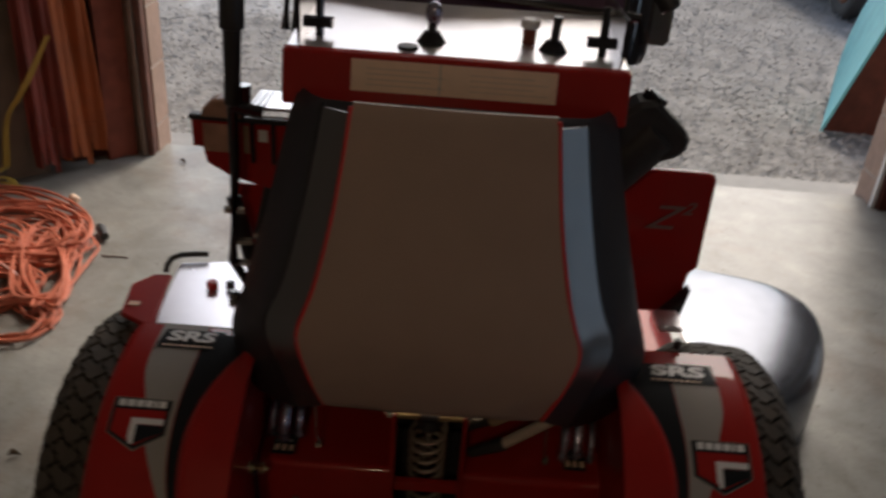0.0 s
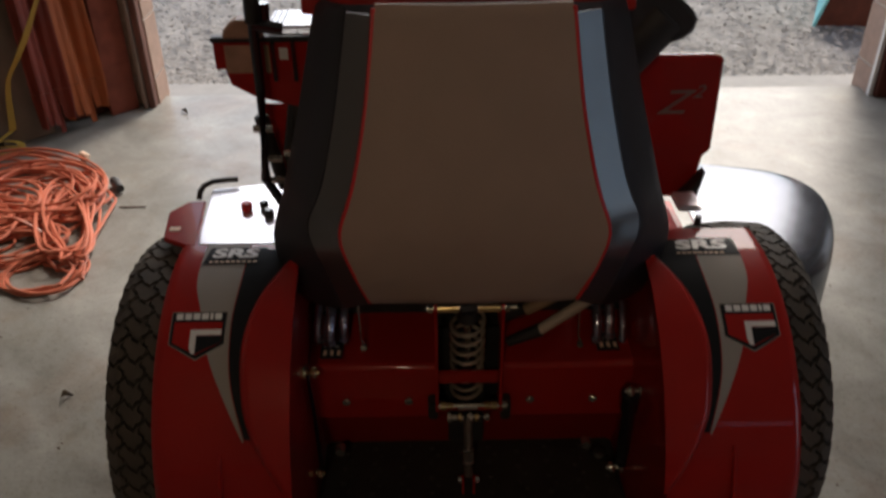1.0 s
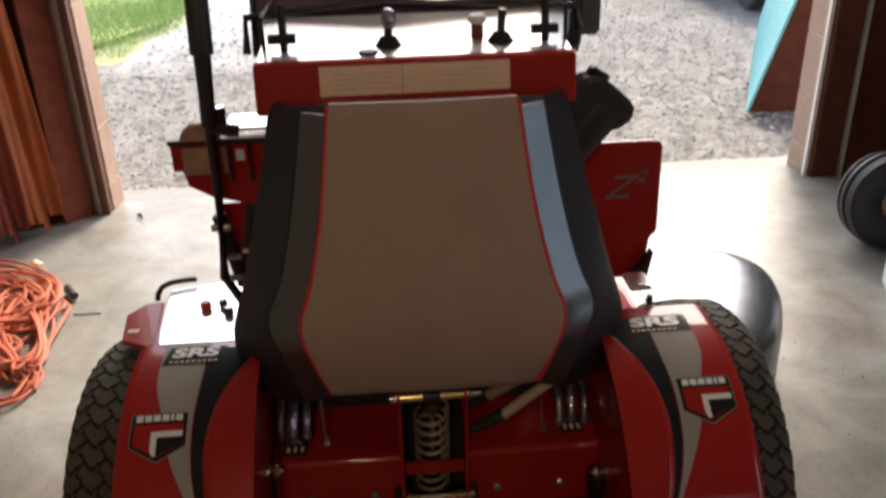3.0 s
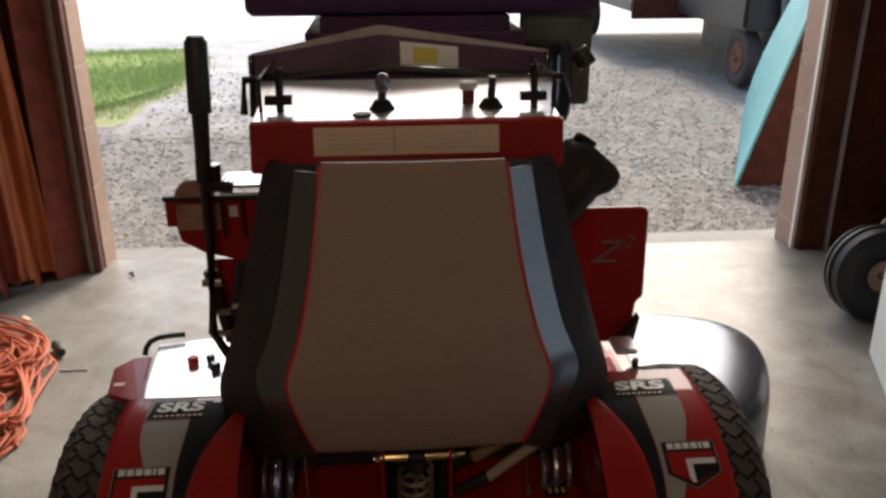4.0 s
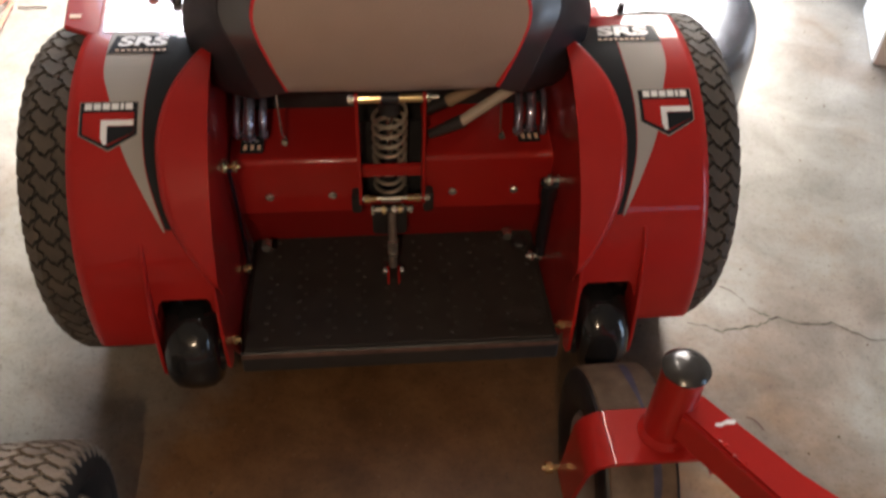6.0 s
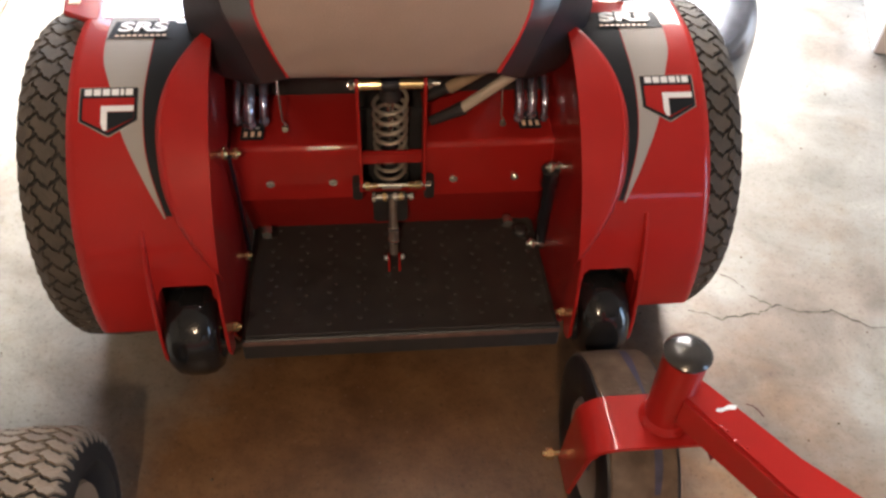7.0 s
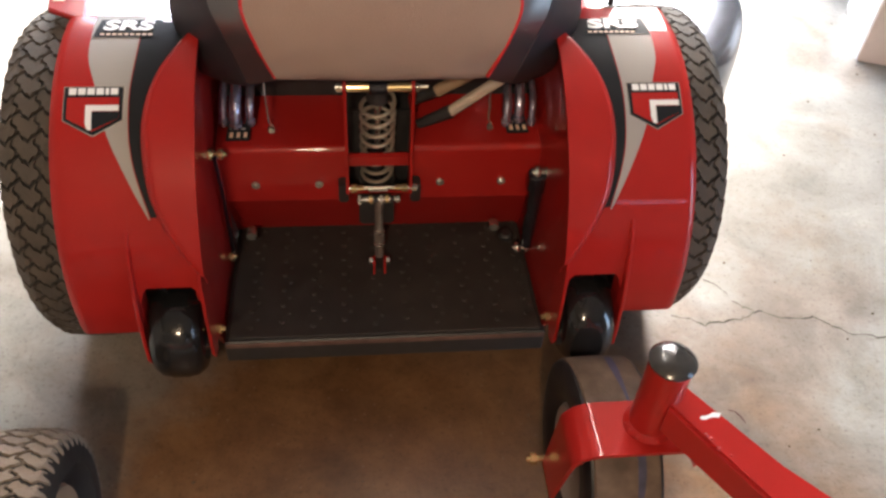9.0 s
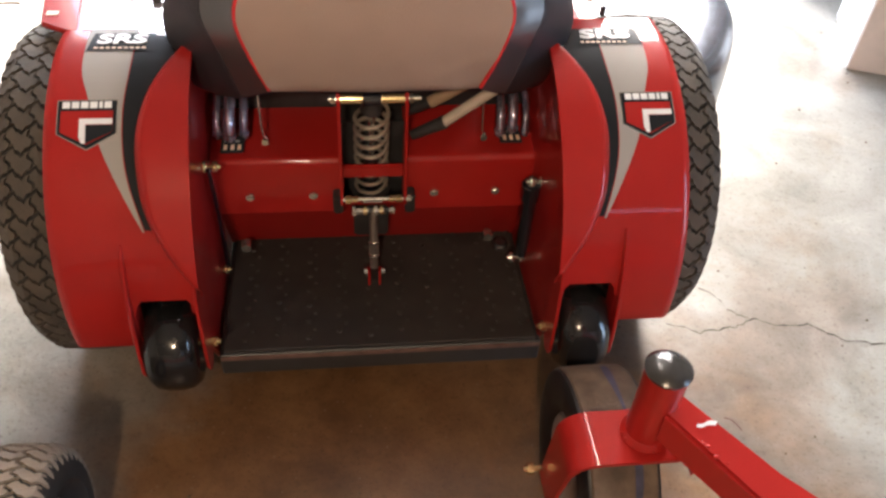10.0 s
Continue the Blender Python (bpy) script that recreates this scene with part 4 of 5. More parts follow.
    clevis = part("clevis_pin", b, STEEL, mower)
    for x, r, mt in ((-.048, .0085, GOLD), (-.036, .006, GOLD), (.030, .0065, GOLD), (.042, .008, GOLD), (.060, .007, STEEL)):
        part("clevis_nut", rod((x - .005, -.058, .312), (x + .005, -.058, .312), r, 6, bev=.0008), mt, clevis)
    part("name_tag", box(-.022, .012, -.064, -.062, .308, .313, 0), STRIPMETAL, clevis)
    link = part("link_pin", rod((-.042, -.064, .290), (.034, -.064, .290), .0045, 10), STEEL, mower)
    for k, (r, mt) in enumerate(((.0105, STEEL), (.006, STEEL), (.0095, GOLD), (.0065, BLACK), (.0105, STEEL), (.0085, GOLD), (.006, BLACK), (.0075, STEEL))):
        part("link_washer", rod((-.042 + .0098 * k, -.064, .290), (-.035 + .0098 * k, -.064, .290), r, 6 if k in (0, 7) else 14, bev=.0008), mt, link)
    part("clevis_block", box(-.076, -.058, -.060, -.031, .278, .318, .003), BLACK, mower)
    part("clevis_block", box(.054, .072, -.060, -.031, .276, .318, .003), BLACK, mower)
    part("clevis_yoke", box(-.040, .024, -.055, -.030, .217, .276, .004), BLACK, mower)
    b = bmesh.new()
    add_rod(b, (-.004, -.062, .290), (-.004, -.085, .165), .0080, 14)
    add_rod(b, (-.004, -.0760, .218), (-.004, -.0795, .200), .0105, 6)
    part("link_rod", b, DULLSTEEL, mower, "dull steel link rod", True)
    for z in (.224, .196):
        part("lock_nut", rod((-.004, -.0745 - (.224 - z) * .19, z), (-.004, -.0755 - (.224 - z) * .19, z - .005), .0115, 6, bev=.0008), STEEL, mower)
    for x in (-.020, .012):
        part("link_bolt", rod((x - .004, -.088, .155), (x + .004, -.088, .155), .008, 6, bev=.001), STEEL, mower)
    b = bmesh.new()
    for x in (-.014, .006):
        add_box(b, x - .002, x + .002, -.094, -.080, .112, .160)
    part("link_lug", b, RED, mower)
    # pivot bolts, damper strut and hose at the sides
    for nm, p in (("pivot_bolt", (-.279, -.068, .402)), ("pivot_bolt", (.283, -.090, .369)), ("hinge_bolt", (-.292, -.062, .150)), ("hinge_bolt", (.274, -.066, .158))):
        turned = [(-.020, .001), (-.019, .0034), (-.0165, .0045), (-.015, .0045), (-.0148, .009), (-.012, .0108), (-.007, .0108), (-.0046, .009), (-.0045, .0045),
                  (.004, .0045), (.0042, .008), (.006, .0100), (.012, .0100), (.0143, .008), (.0145, .0045), (.018, .004), (.020, .001)]
        b = lathe(turned, p, 18)
        part(nm, b, GOLD if p[0] < 0 else STEEL, mower, "", True)
    b = bmesh.new()
    add_rod(b, (.276, -.088, .360), (.285, -.062, .165), .013, 14)
    add_rod(b, (.276, -.088, .362), (.2775, -.083, .325), .017, 14)
    part("strut", b, BLACK_GLOSS, mower, "black damper strut")
    part("strap_link", prism([(-.079, .402), (-.067, .404), (-.045, .28), (-.05, .15), (-.062, .15), (-.06, .28)], "x", -.283, -.276, .001), BLACK_GLOSS, mower)
    for x, z in ((-.246, .170), (.222, .178)):
        part("bumper_bolt", rod((x, -.012, z), (x, -.030, z), .010, 6), STEEL, mower)
    part("bumper", rod((.248, -.03, .165), (.248, -.03, .150), .015, 16, bev=.004), BLACK, mower)

    # foot platform
    plat = part("platform", prism([(-.250, .070), (-.250, .122), (.060, .108), (.060, .075), (-.235, .065)], "x", -.284, .294, .003), BLACK, mower, "folding foot platform with a black rubber mat")
    part("platform_edge", box(-.282, .292, -.2535, -.2505, .111, .121, .001), SCUFF, plat, "scuffed steel rear edge")
    part("mat", prism([(-.246, .1225), (-.246, .130), (.054, .1165), (.054, .109)], "x", -.276, .284, .002), MAT, plat)
    big, small = rod((0, 0, -.002), (0, 0, .0016), .0065, 10, .004), rod((0, 0, -.001), (0, 0, .002), .004, 8, .003)
    protos = []
    for bm in (big, small):
        ob = part("stud", bm, STUD, plat)
        protos.append(ob)
    spots = []
    for i in range(10):
        for j in range(7):
            x, y = -.240 + i * .056, -.222 + j * .040 + (i % 2) * .012
            spots += [(0, x, y), (1, x + .012, y + .020)]
    for k, (kind, x, y) in enumerate(spots):
        ob = protos[kind] if k < 2 else new("stud", protos[kind].data)
        ob.parent = plat
        ob.location = (x, y, .1302 - (y + .246) * .045)


def under_console(mower):
    """Shiny brackets, cables and the tan-handled tool stored under the pad."""
    for x, y, r, h in ((-.272, .03, .010, .52), (-.250, .02, .013, .53), (-.226, .03, .010, .52), (.228, .02, .011, .52), (.252, .03, .013, .53), (.274, .02, .008, .50)):
        top = h - .02
        hose = part("fitting", tube([(x, y - .012, .399), (x, y - .010, .418), (x + .001, y, .436), (x + .002, y + .022, .452), (x + .003, y + .055, top - .022), (x + .004, y + .10, top - .008)], r * .8, 14), CHROME, mower, "shiny dark hydraulic fitting", True)
        part("collar", rod((x, y - .0135, .404), (x, y - .0115, .412), r * 1.05, 6, bev=.001), CHROME, hose)
    # added panels stop daylight from the front reflecting on the crossmember
    for x0, x1 in ((-.286, -.207), (.207, .290)):
        part("light_block_panel", box(x0, x1, .113, .119, .392, .590, .001), BLACK, mower, "black panel added beside the engine body to stop light")
    for x, y in ((-.246, -.002), (.247, .010)):
        tag = part("warning_plate", box(x - .020, x + .020, y - .024, y + .024, .3965, .3995, .001), BLACK_DECAL, mower, "small black warning plate")
        for k in range(3):
            part("plate_mark", box(x - .014 + k * .012, x - .008 + k * .012, y - .018, y - .004, .3999, .4005, 0), LABEL, tag)
        part("plate_mark", box(x - .014, x + .012, y + .004, y + .009, .3999, .4005, 0), STRIPMETAL, tag)
    for x in (-.193, .193):
        part("cotter_clip", tube([(x + .004, .0, .398), (x + .007, .0, .408), (x + .001, .0, .416), (x, .0, .44), (x - .001, .004, .475), (x - .001, .008, .50)], .0019, 6), STEEL, mower)
        part("clip_eye", rod((x + .004, .0, .403), (x + .004, -.006, .403), .006, 12), STEEL, mower)
    b = bmesh.new()
    add_rod(b, (.066, -.015, .420), (.122, -.022, .452), .0085, 12, .012)
    add_rod(b, (.060, .03, .440), (.112, .022, .474), .010, 12, .013)
    part("cable_boot", b, BLACK, mower)
    part("cable_sleeve", rod((.120, -.022, .451), (.205, -.030, .525), .0095, 14, bev=.001), SLEEVE, mower, "tan cable sleeve")
    part("cable_sleeve", rod((.098, .006, .474), (.178, -.004, .532), .011, 14, bev=.001), KRAFT, mower, "tan cable sleeve")
    # dark body of the machine behind all this
    # boxes added inside the wheels to stop door light leaking under the mower
    for s in (-1, 1):
        part("leak_block", box(min(s * .302, s * .40), max(s * .302, s * .40), -.13, .25, .05, .42, .02), BLACK, mower)
    part("inner_body", box(-.205, .205, .115, .40, .04, .60, .004), BLACK, mower)
    part("engine_frame", box(-.29, .29, .30, .95, .20, .62, .03), BLACK, mower)


def console(mower):
    """Control tower: red rear panel with labels, bright top, levers, bars."""
    tower = part("console", box(-.215, .215, .06, .36, .58, .985, .012), RED, mower)
    part("rear_panel", prism([(.045, .985), (.060, 1.059), (.075, 1.063), (.09, 1.0), (.09, .985)], "x", -.248, .242, .003), RED, tower)
    part("label_strip", sheet(lambda u, v: Vector((-.150 + u * .289, .0500 + .0088 * v, 1.0105 + .0430 * v)), 1, 1, (0, -.0012, .0003)), LABEL, tower, "long pale instruction label")
    for k in range(2):
        for j in range(4):
            part("label_bar", sheet(lambda u, v: Vector((-.128 + k * .145 + u * (.110 - .02 * (j % 2)), .0500 + .0088 * (.2 + .17 * j + .04 * v), 1.0105 + .0430 * (.2 + .17 * j + .04 * v))) + Vector((0, -.0022, .0004)), 1, 1), DIMBAR, tower)
    part("label_divider", sheet(lambda u, v: Vector((-.026 + .0016 * u, .0500 + .0088 * v, 1.0105 + .0430 * v)) + Vector((0, -.0022, .0004)), 1, 1), STRIPMETAL, tower)
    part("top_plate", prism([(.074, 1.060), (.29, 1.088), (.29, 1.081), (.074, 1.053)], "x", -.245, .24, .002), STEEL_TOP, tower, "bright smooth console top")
    # levers and knobs
    for x, y, h, mt in ((-.043, .13, .055, BLACK), (.135, .13, .05, BLACK)):
        z = 1.0595 + (y - .074) * .13
        part("boot", rod((x, y, z), (x, y, z + .014), .022, 20, .012), BLACK_GLOSS, tower)
        part("stalk", rod((x, y, z + .01), (x + .002, y - .004, z + h), .0065, 12), mt, tower)
    b = bmesh.new()
    bmesh.ops.create_uvsphere(b, u_segments=18, v_segments=12, radius=.0125, matrix=pose(-.041, .126, 1.108) @ Matrix.Diagonal((1, 1, 1.4, 1)))
    part("lever_knob", b, CHROME, tower, "", True)
    part("choke_knob", rod((.100, .15, 1.055), (.100, .15, 1.092), .010, 18, bev=.002), BROWN, tower, "brown knob with a pale cap")
    part("knob_cap", rod((.100, .15, 1.092), (.100, .15, 1.106), .0145, 18, bev=.003), WHITE, tower)
    part("key_switch", rod((-.075, .10, 1.060), (-.075, .10, 1.0665), .015, 20, bev=.001), BLACK, tower)
    for s in (-1, 1):
        b = bmesh.new()
        add_rod(b, (s * .205, .12, 1.05), (s * .205, .13, 1.135), .0065, 10)
        add_box(b, s * .205 - .024, s * .205 + .020, .115, .13, 1.078, 1.092)
        add_box(b, s * .236 - .003, s * .236 + .003, .12, .35, 1.05, 1.12)
        bevel(b, .001, 1)
        part("bar_bracket", b, BLACK_GLOSS, tower)
    # two chevron hand bars with a smoky shield between
    lowpts = [(-.288, .28, 1.030), (-.285, .29, 1.090), (-.16, .305, 1.097), (-.04, .315, 1.104), (.12, .305, 1.096), (.288, .29, 1.088), (.297, .28, 1.050)]
    part("rear_bar", tube(lowpts, .0075, 12), BLACK_GLOSS, tower, "black hand bar", True)

    def peak(x):
        return max(0, 1 - abs(x + .043) / (.233 if x < -.043 else .313))

    def strip(u, v):
        x = -.277 + .547 * u
        h = .007 + .010 * peak(x)
        return Vector((x, .336 + .03 * peak(x) + .004 * v, 1.122 + .036 * peak(x) + h * v))
    part("front_bar", sheet(strip, 30, 3, (0, .012, -.003)), BAR, tower, "flat grey chevron hand bar")
    for x in (-.276, .268):
        part("bar_post", tube([(x, .338, 1.126), (x, .330, 1.085), (x * .98, .27, 1.03)], .006, 10), BLACK_GLOSS, tower, "", True)

    def guard(u, v):
        x = -.270 + .534 * u
        return Vector((x, .318 + .020 * peak(x) + .018 * v, 1.080 + (.044 + .034 * peak(x)) * v))
    part("bar_shield", sheet(guard, 30, 6, (0, .005, 0)), SHIELDM, tower, "dark smoky shield between the hand bars")
    part("sticker", sheet(lambda u, v: guard(.495 + .20 * u, .34 + .56 * v) + Vector((0, -.002, 0)), 4, 2), WHITE, tower, "white and yellow sticker")
    part("sticker_mark", sheet(lambda u, v: guard(.54 + .085 * u, .42 + .38 * v) + Vector((0, -.004, 0)), 4, 2), YELLOW, tower)
    part("engine_block", box(-.19, .25, .46, .94, .60, 1.176, .03), SHIELDM, mower, "", True)
    part("engine_cover", prism([(.52, 1.176), (.50, 1.19), (.50, 1.225), (.56, 1.262), (.86, 1.29), (.95, 1.26), (.98, 1.176)], "x", -.305, .405, .010), PURPLE, mower, "dark plum engine hood", True)
    part("hood_leg", box(-.302, -.290, .53, .90, .62, 1.06, .003), BLACK, mower)
    part("hood_side", box(.252, .408, .56, .572, .98, 1.18, .006), HOODSIDE, mower, "greyish smoky side panel")
    part("air_cleaner", lathe([(.0, .002), (.0, .055), (.02, .06), (.14, .06), (.16, .05), (.16, .002)], (.30, .53, .96), 28, "z"), BLACK_GLOSS, mower, "", True)
    part("bar_end", rod((.315, .30, 1.135), (.335, .29, 1.105), .018, 14, bev=.004), BLACK, tower)

    # filler neck and cap at the right
    part("filler_neck", rod((.235, .16, .86), (.315, .15, .955), .046, 24, .042, bev=.004), BLACK, mower, "", True)
    part("filler_arm", prism([(.275, 1.00), (.300, 1.005), (.358, .955), (.362, .938), (.350, .918), (.30, .90), (.24, .86), (.22, .96)], "y", .12, .18, .008), BLACK, mower)
    part("filler_cap", rod((.296, .15, .992), (.306, .15, 1.008), .020, 20, bev=.004), BLACK_GLOSS, mower)
    # red side box with the model number
    sb = part("side_box", prism([(.29, .845), (.448, .845), (.459, .837), (.462, .657), (.449, .648), (.440, .568), (.40, .560), (.29, .560)], "y", .25, .266, .005), RED, mower)
    m = pose(.383, .2485, .755, 90, 0, 0) @ Matrix(((1.2, .45, 0, 0), (0, 1, 0, 0), (0, 0, 1, 0), (0, 0, 0, 1)))
    lettering("Z", .066, m, DIMSILVER, sb)
    m = pose(.424, .2485, .776, 90, 0, 0) @ Matrix(((1.1, .45, 0, 0), (0, 1, 0, 0), (0, 0, 1, 0), (0, 0, 0, 1)))
    lettering("2", .034, m, DIMSILVER, sb)
    part("side_foot", prism([(.405, .57), (.44, .57), (.45, .63), (.43, .60)], "y", .22, .25, .003), BLACK, mower)

    # height lever and its red bracket at the left
    lev = part("height_lever", tube([(-.325, .13, .62), (-.345, .10, .69), (-.334, .10, .85), (-.333, .10, .94), (-.330, .10, 1.0)], .0085, 12), BLACK_GLOSS, mower)
    grip = lathe([(.0, .002), (.0, .0115), (.085, .0135), (.088, .0180), (.195, .0175), (.205, .012), (.205, .002)], (0, 0, 0), 20, "z")
    grip.transform(pose(-.331, .10, .985, 0, 2.5, 0))
    part("grip", grip, BLACK, lev, "black foam grip", True)
    part("lever_bracket", prism([(-.412, .915), (-.24, .925), (-.24, .79), (-.30, .805), (-.355, .820), (-.391, .841), (-.397, .868), (-.412, .868)], "y", .147, .152, .001), RED, mower)
    part("slot_bar", box(-.414, -.24, .138, .158, .915, .9235, .002), BLACK, mower)
    for x in (-.318, -.285):
        part("slot_bar", box(x, x + .007, .135, .145, .850, .915, .001), BLACK_GLOSS, mower)
    part("lever_label", box(-.394, -.345, .1445, .1465, .862, .908, .0), ROSE, mower, "instruction plate tinted pink like gravel reflected in red paint")
    part("lever_label", box(-.330, -.322, .1445, .1465, .862, .908, .0), KRAFT, mower)
    part("lever_sleeve", rod((-.3325, .10, .958), (-.3305, .10, 1.0), .0125, 16, bev=.002), BLACK, lev)
    part("lever_label", box(-.306, -.292, .1445, .1465, .884, .903, .0), WHITE, mower)
    part("lever_shelf", box(-.325, -.24, .165, .25, .928, .934, .001), STEEL_TOP, mower)
    for k in range(3):
        part("shelf_slot", box(-.322 + k * .009, -.318 + k * .009, .17, .24, .9345, .9360, 0), BLACK_GLOSS, mower)
    part("lever_guard", prism([(-.392, .9245), (-.386, .940), (-.370, .954), (-.350, .956), (-.330, .944), (-.325, .9245)], "y", .125, .16, .004), ROSE, mower)
    b = bmesh.new()
    add_rod(b, (-.335, .10, .955), (-.29, .11, .945), .010, 10)
    add_rod(b, (-.318, .115, .94), (-.318, .115, .985), .011, 10)
    part("lever_joint", b, BLACK_GLOSS, mower)
    b = bmesh.new()
    add_tube(b, [(-.29, .16, .80), (-.305, .14, .72), (-.295, .12, .66), (-.28, .12, .60)], .014, 10)
    add_tube(b, [(-.27, .18, .80), (-.275, .15, .7), (-.27, .12, .62)], .010, 10)
    part("hose", b, BLACK, mower)
    part("lever_plate", prism([(-.352, .80), (-.29, .80), (-.29, .60), (-.318, .60), (-.325, .68), (-.348, .72)], "y", .165, .171, .001), RED, mower)
    part("lever_link", rod((-.343, .115, .80), (-.318, .125, .66), .012, 14, bev=.003), BLACK, mower)
    for z, x in ((.78, -.339), (.725, -.329), (.685, -.322)):
        part("link_nut", rod((x - .016, .105, z), (x + .016, .105, z), .007, 6), STEEL, mower)
    for z, x in ((.73, -.300), (.69, -.285), (.65, -.29)):
        part("hose_clip", rod((x - .012, .118, z), (x + .012, .118, z), .006, 8), STEEL, mower)


def deck(mower):
    """Cutting deck and its discharge chute, tank caps over the left wheel."""
    part("cutting_deck", box(-.42, .62, .36, .98, .06, .20, .035), RED, mower, "", True)

    rim = [(0, (.78, .40)), (.2, (.885, .50)), (.4, (.965, .63)), (.6, (1.015, .76)), (.8, (1.02, .88)), (.92, (.95, .955)), (1, (.80, .985))]
    rx, ry = [(t, p[0]) for t, p in rim], [(t, p[1]) for t, p in rim]

    def chute(u, v):
        ix, iy = .60, .38 + .58 * u
        ox, oy = smooth_table(rx, u), smooth_table(ry, u)
        w = min(1, v / .82)
        k = math.sin(w * math.pi / 2) ** .9
        drop = .02 * w + .13 * w**6 + (.10 * (v - .82) / .18 if v > .82 else 0)
        return Vector((ix + (ox - ix) * k, iy + (oy - iy) * k, .275 - drop))
    part("discharge_chute", sheet(chute, 24, 22, (0, 0, -.005)), GREYPLASTIC, mower, "smooth grey metal discharge chute", True)
    part("chute_hinge", rod((.60, .36, .272), (.60, .92, .272), .008, 10), STEEL, mower)
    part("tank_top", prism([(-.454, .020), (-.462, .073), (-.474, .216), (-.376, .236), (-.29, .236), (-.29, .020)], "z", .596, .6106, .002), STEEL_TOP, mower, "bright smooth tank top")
    part("fender_front", prism([(-.474, .018), (-.520, .044), (-.534, .135), (-.508, .172), (-.477, .176), (-.465, .073), (-.457, .018)], "z", .600, .6095, .003), RED, mower)
    part("warning_tag", box(-.516, -.498, .066, .078, .6098, .6110, 0), LABEL, mower)
    for x, y, r, mt in ((-.394, .135, .010, PIPING), (-.364, .14, .008, BLACK_GLOSS), (-.350, .11, .009, BLACK_GLOSS)):
        part("tank_cap", rod((x, y, .610), (x, y, .626), r, 14, bev=.003), mt, mower)
    part("guard_tube", tube([(-.496, .196, .600), (-.494, .202, .612), (-.488, .212, .620), (-.474, .222, .623), (-.450, .229, .623), (-.428, .233, .622)], .0052, 10), BLACK, mower, "", True)
    part("deck_pin", rod((.395, .068, .606), (.395, .068, .622), .006, 10), BLACK, mower)
    # box added for the white glare on the right fender's flat top
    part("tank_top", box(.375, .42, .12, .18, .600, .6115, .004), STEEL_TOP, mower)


mower = tagged(new("stand_on_mower"), "red stand-on lawn mower with tan and black thigh pad", "mower")
for s in (-1, 1):
    rear_side(s, mower)
pad(mower)
crossmember(mower)
under_console(mower)
console(mower)
deck(mower)


PALETARP = material("torn_tarp", (0.45, 0.47, 0.50), 0.6, 0, 0.6, 9, 0.3, 60, color2=(0.08, 0.08, 0.10))
CAPM = material("dark_cap", (0.07, 0.068, 0.066), 0.22, 0.5, 0.2, 60)
SCUFFBLUE = material("blue_scuff", (0.05, 0.05, 0.10), 0.6, 0, 0.4, 60)
MUDDY = material("muddy_tread", (0.07, 0.045, 0.03), 0.7, 0, 0.3, 30, 0.5, 160, color2=(0.21, 0.15, 0.105))
SIDEWALL = material("tyre_sidewall", (0.014, 0.014, 0.017), 0.5, 0, 0.2, 30)


